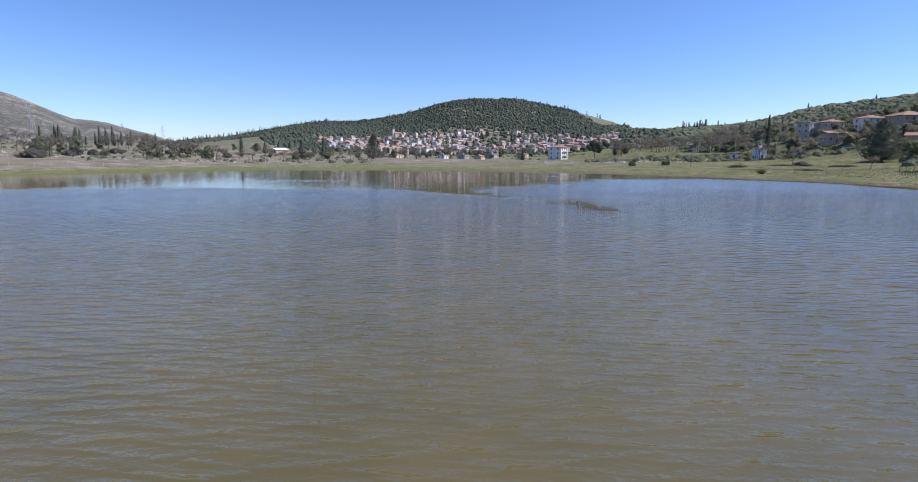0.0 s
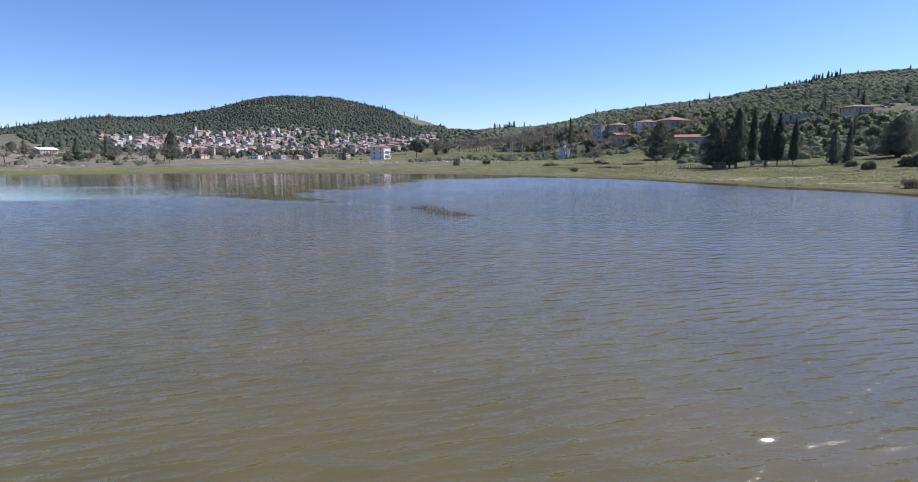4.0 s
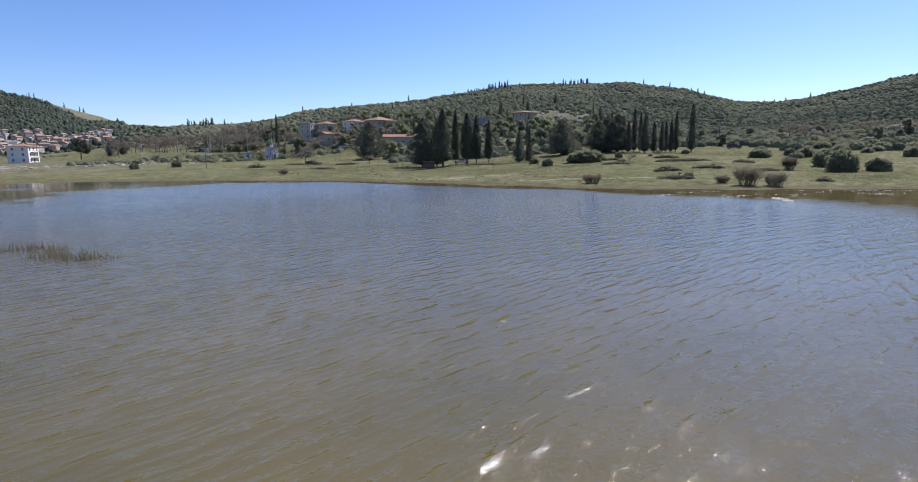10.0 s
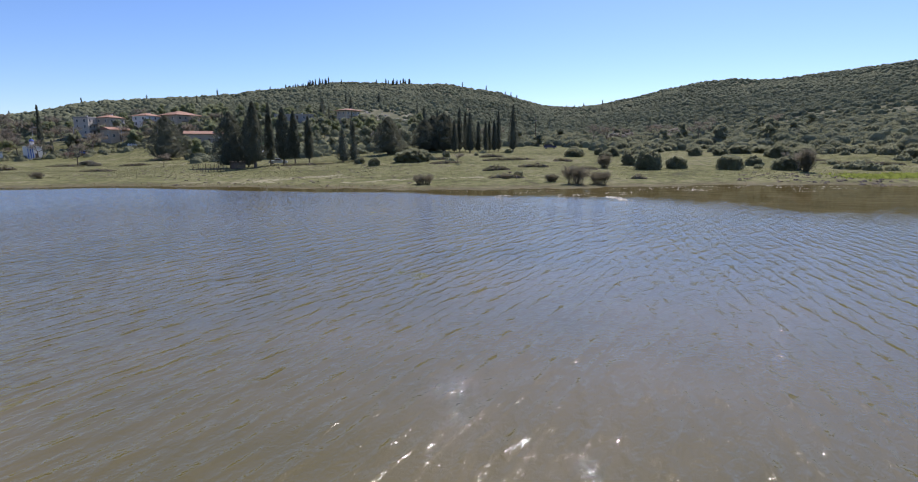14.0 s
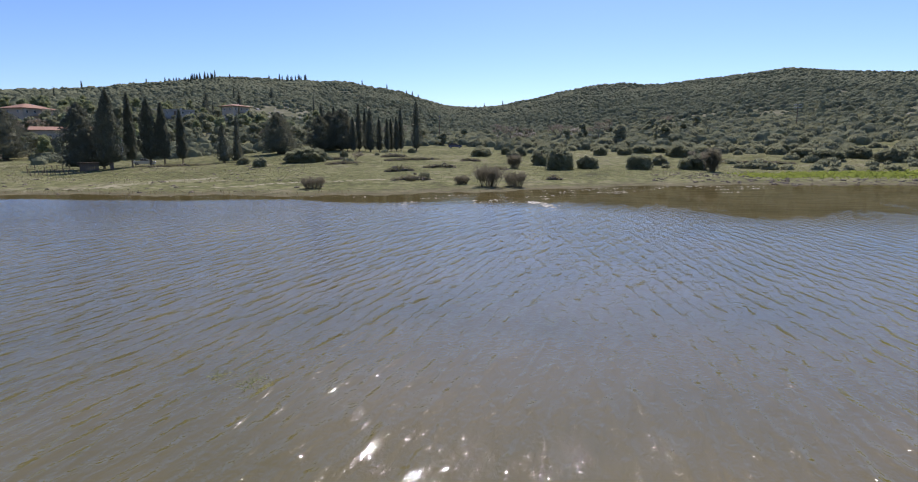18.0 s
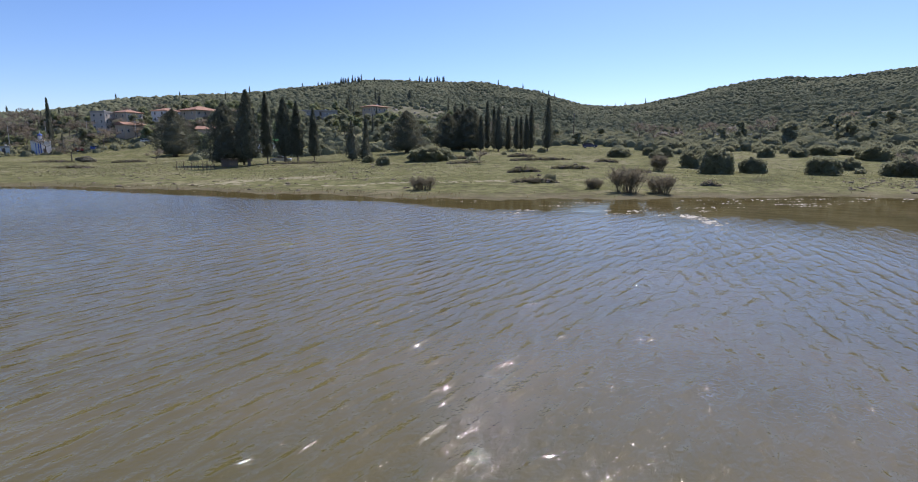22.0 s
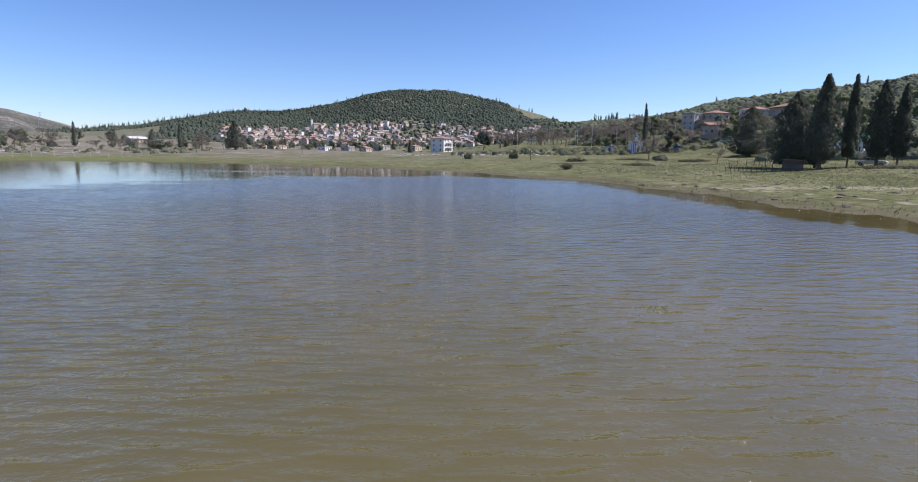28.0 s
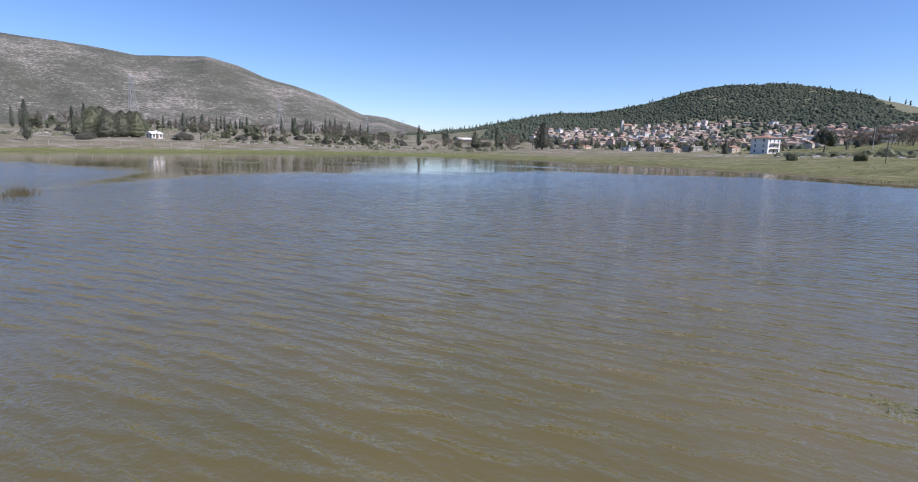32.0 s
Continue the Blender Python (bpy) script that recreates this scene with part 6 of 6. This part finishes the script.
# water weed that just breaks the surface
def weed_mat(x, y, w, seed):
    e = thing("water_weed", "small green mat of water weed breaking the surface", "water weed", "water weed mats")
    g_ = np.random.default_rng(seed)
    e.location = (x, y, 0.0)
    k = int(260 * w)
    c = np.stack([g_.normal(size=k) * w * 0.33, g_.normal(size=k) * w * 0.24, np.full(k, -0.004)], -1)
    part("strand_mat", mesh_from("strand_mat", *tufts(c, g_.normal(size=(k, 3)) * (1, 1, 0.12) + (0, 0, 0.1), 0.07, g_, 0.16), SPRING), e)


for k, (x, y, w) in enumerate(WEEDS_AT):
    weed_mat(x, y, w, 600 + k)

# pale scum and debris floating in the shallows
g = np.random.default_rng(81)
rows = []
for k in range(34):
    a0, off = g.uniform(66, 106), g.uniform(2, 15) if k > 8 else g.uniform(9, 14)
    n = int(g.uniform(6, 22))
    rows.append(np.stack([a0 + g.normal(size=n) * g.uniform(0.4, 1.4), off + g.normal(size=n) * 0.25], -1))
rows.append(np.stack([g.uniform(36, 66, 40), g.uniform(0, 4, 40)], -1))
rows = np.concatenate(rows)
x, y = polar(rows[:, 0], np.interp(rows[:, 0], AZ, SHORE) - rows[:, 1])
t = g.uniform(0, 1, 150)
x, y = np.concatenate([x, 74.7 - 4.7 * t + g.normal(size=150) * 0.35]), np.concatenate([y, 31.1 - 2.4 * t + g.normal(size=150) * 0.35])
p = np.stack([x, y, np.full(len(x), 0.012)], -1)
p = p[height(x, y) < -0.02]
FLAT = []
for k in range(4):
    gg = np.random.default_rng(90 + k)
    rim = [(math.cos(a) * gg.uniform(0.5, 1.0), math.sin(a) * gg.uniform(0.3, 0.8)) for a in np.arange(8) * math.tau / 8]
    v = np.array([(0, 0, 1.0)] + [(a, b, 0.0) for a, b in rim])
    FLAT.append((v, np.array([(0, j + 1, (j + 1) % 8 + 1) for j in range(8)])))
s = 0.05 + 0.2 * g.uniform(0, 1, len(p)) ** 3
v, f = scatter(FLAT, p, s, np.full(len(p), 0.03), 82)
SCUM = plain_material("pale_scum", (0.36, 0.34, 0.27), 0.6, 0.3, 0.2, 3.0, 0.0)
tagged(new("floating_scum", mesh_from("floating_scum", v, f, SCUM)), "pale scum and plant bits floating in the shallows", "debris", kind="stuff")
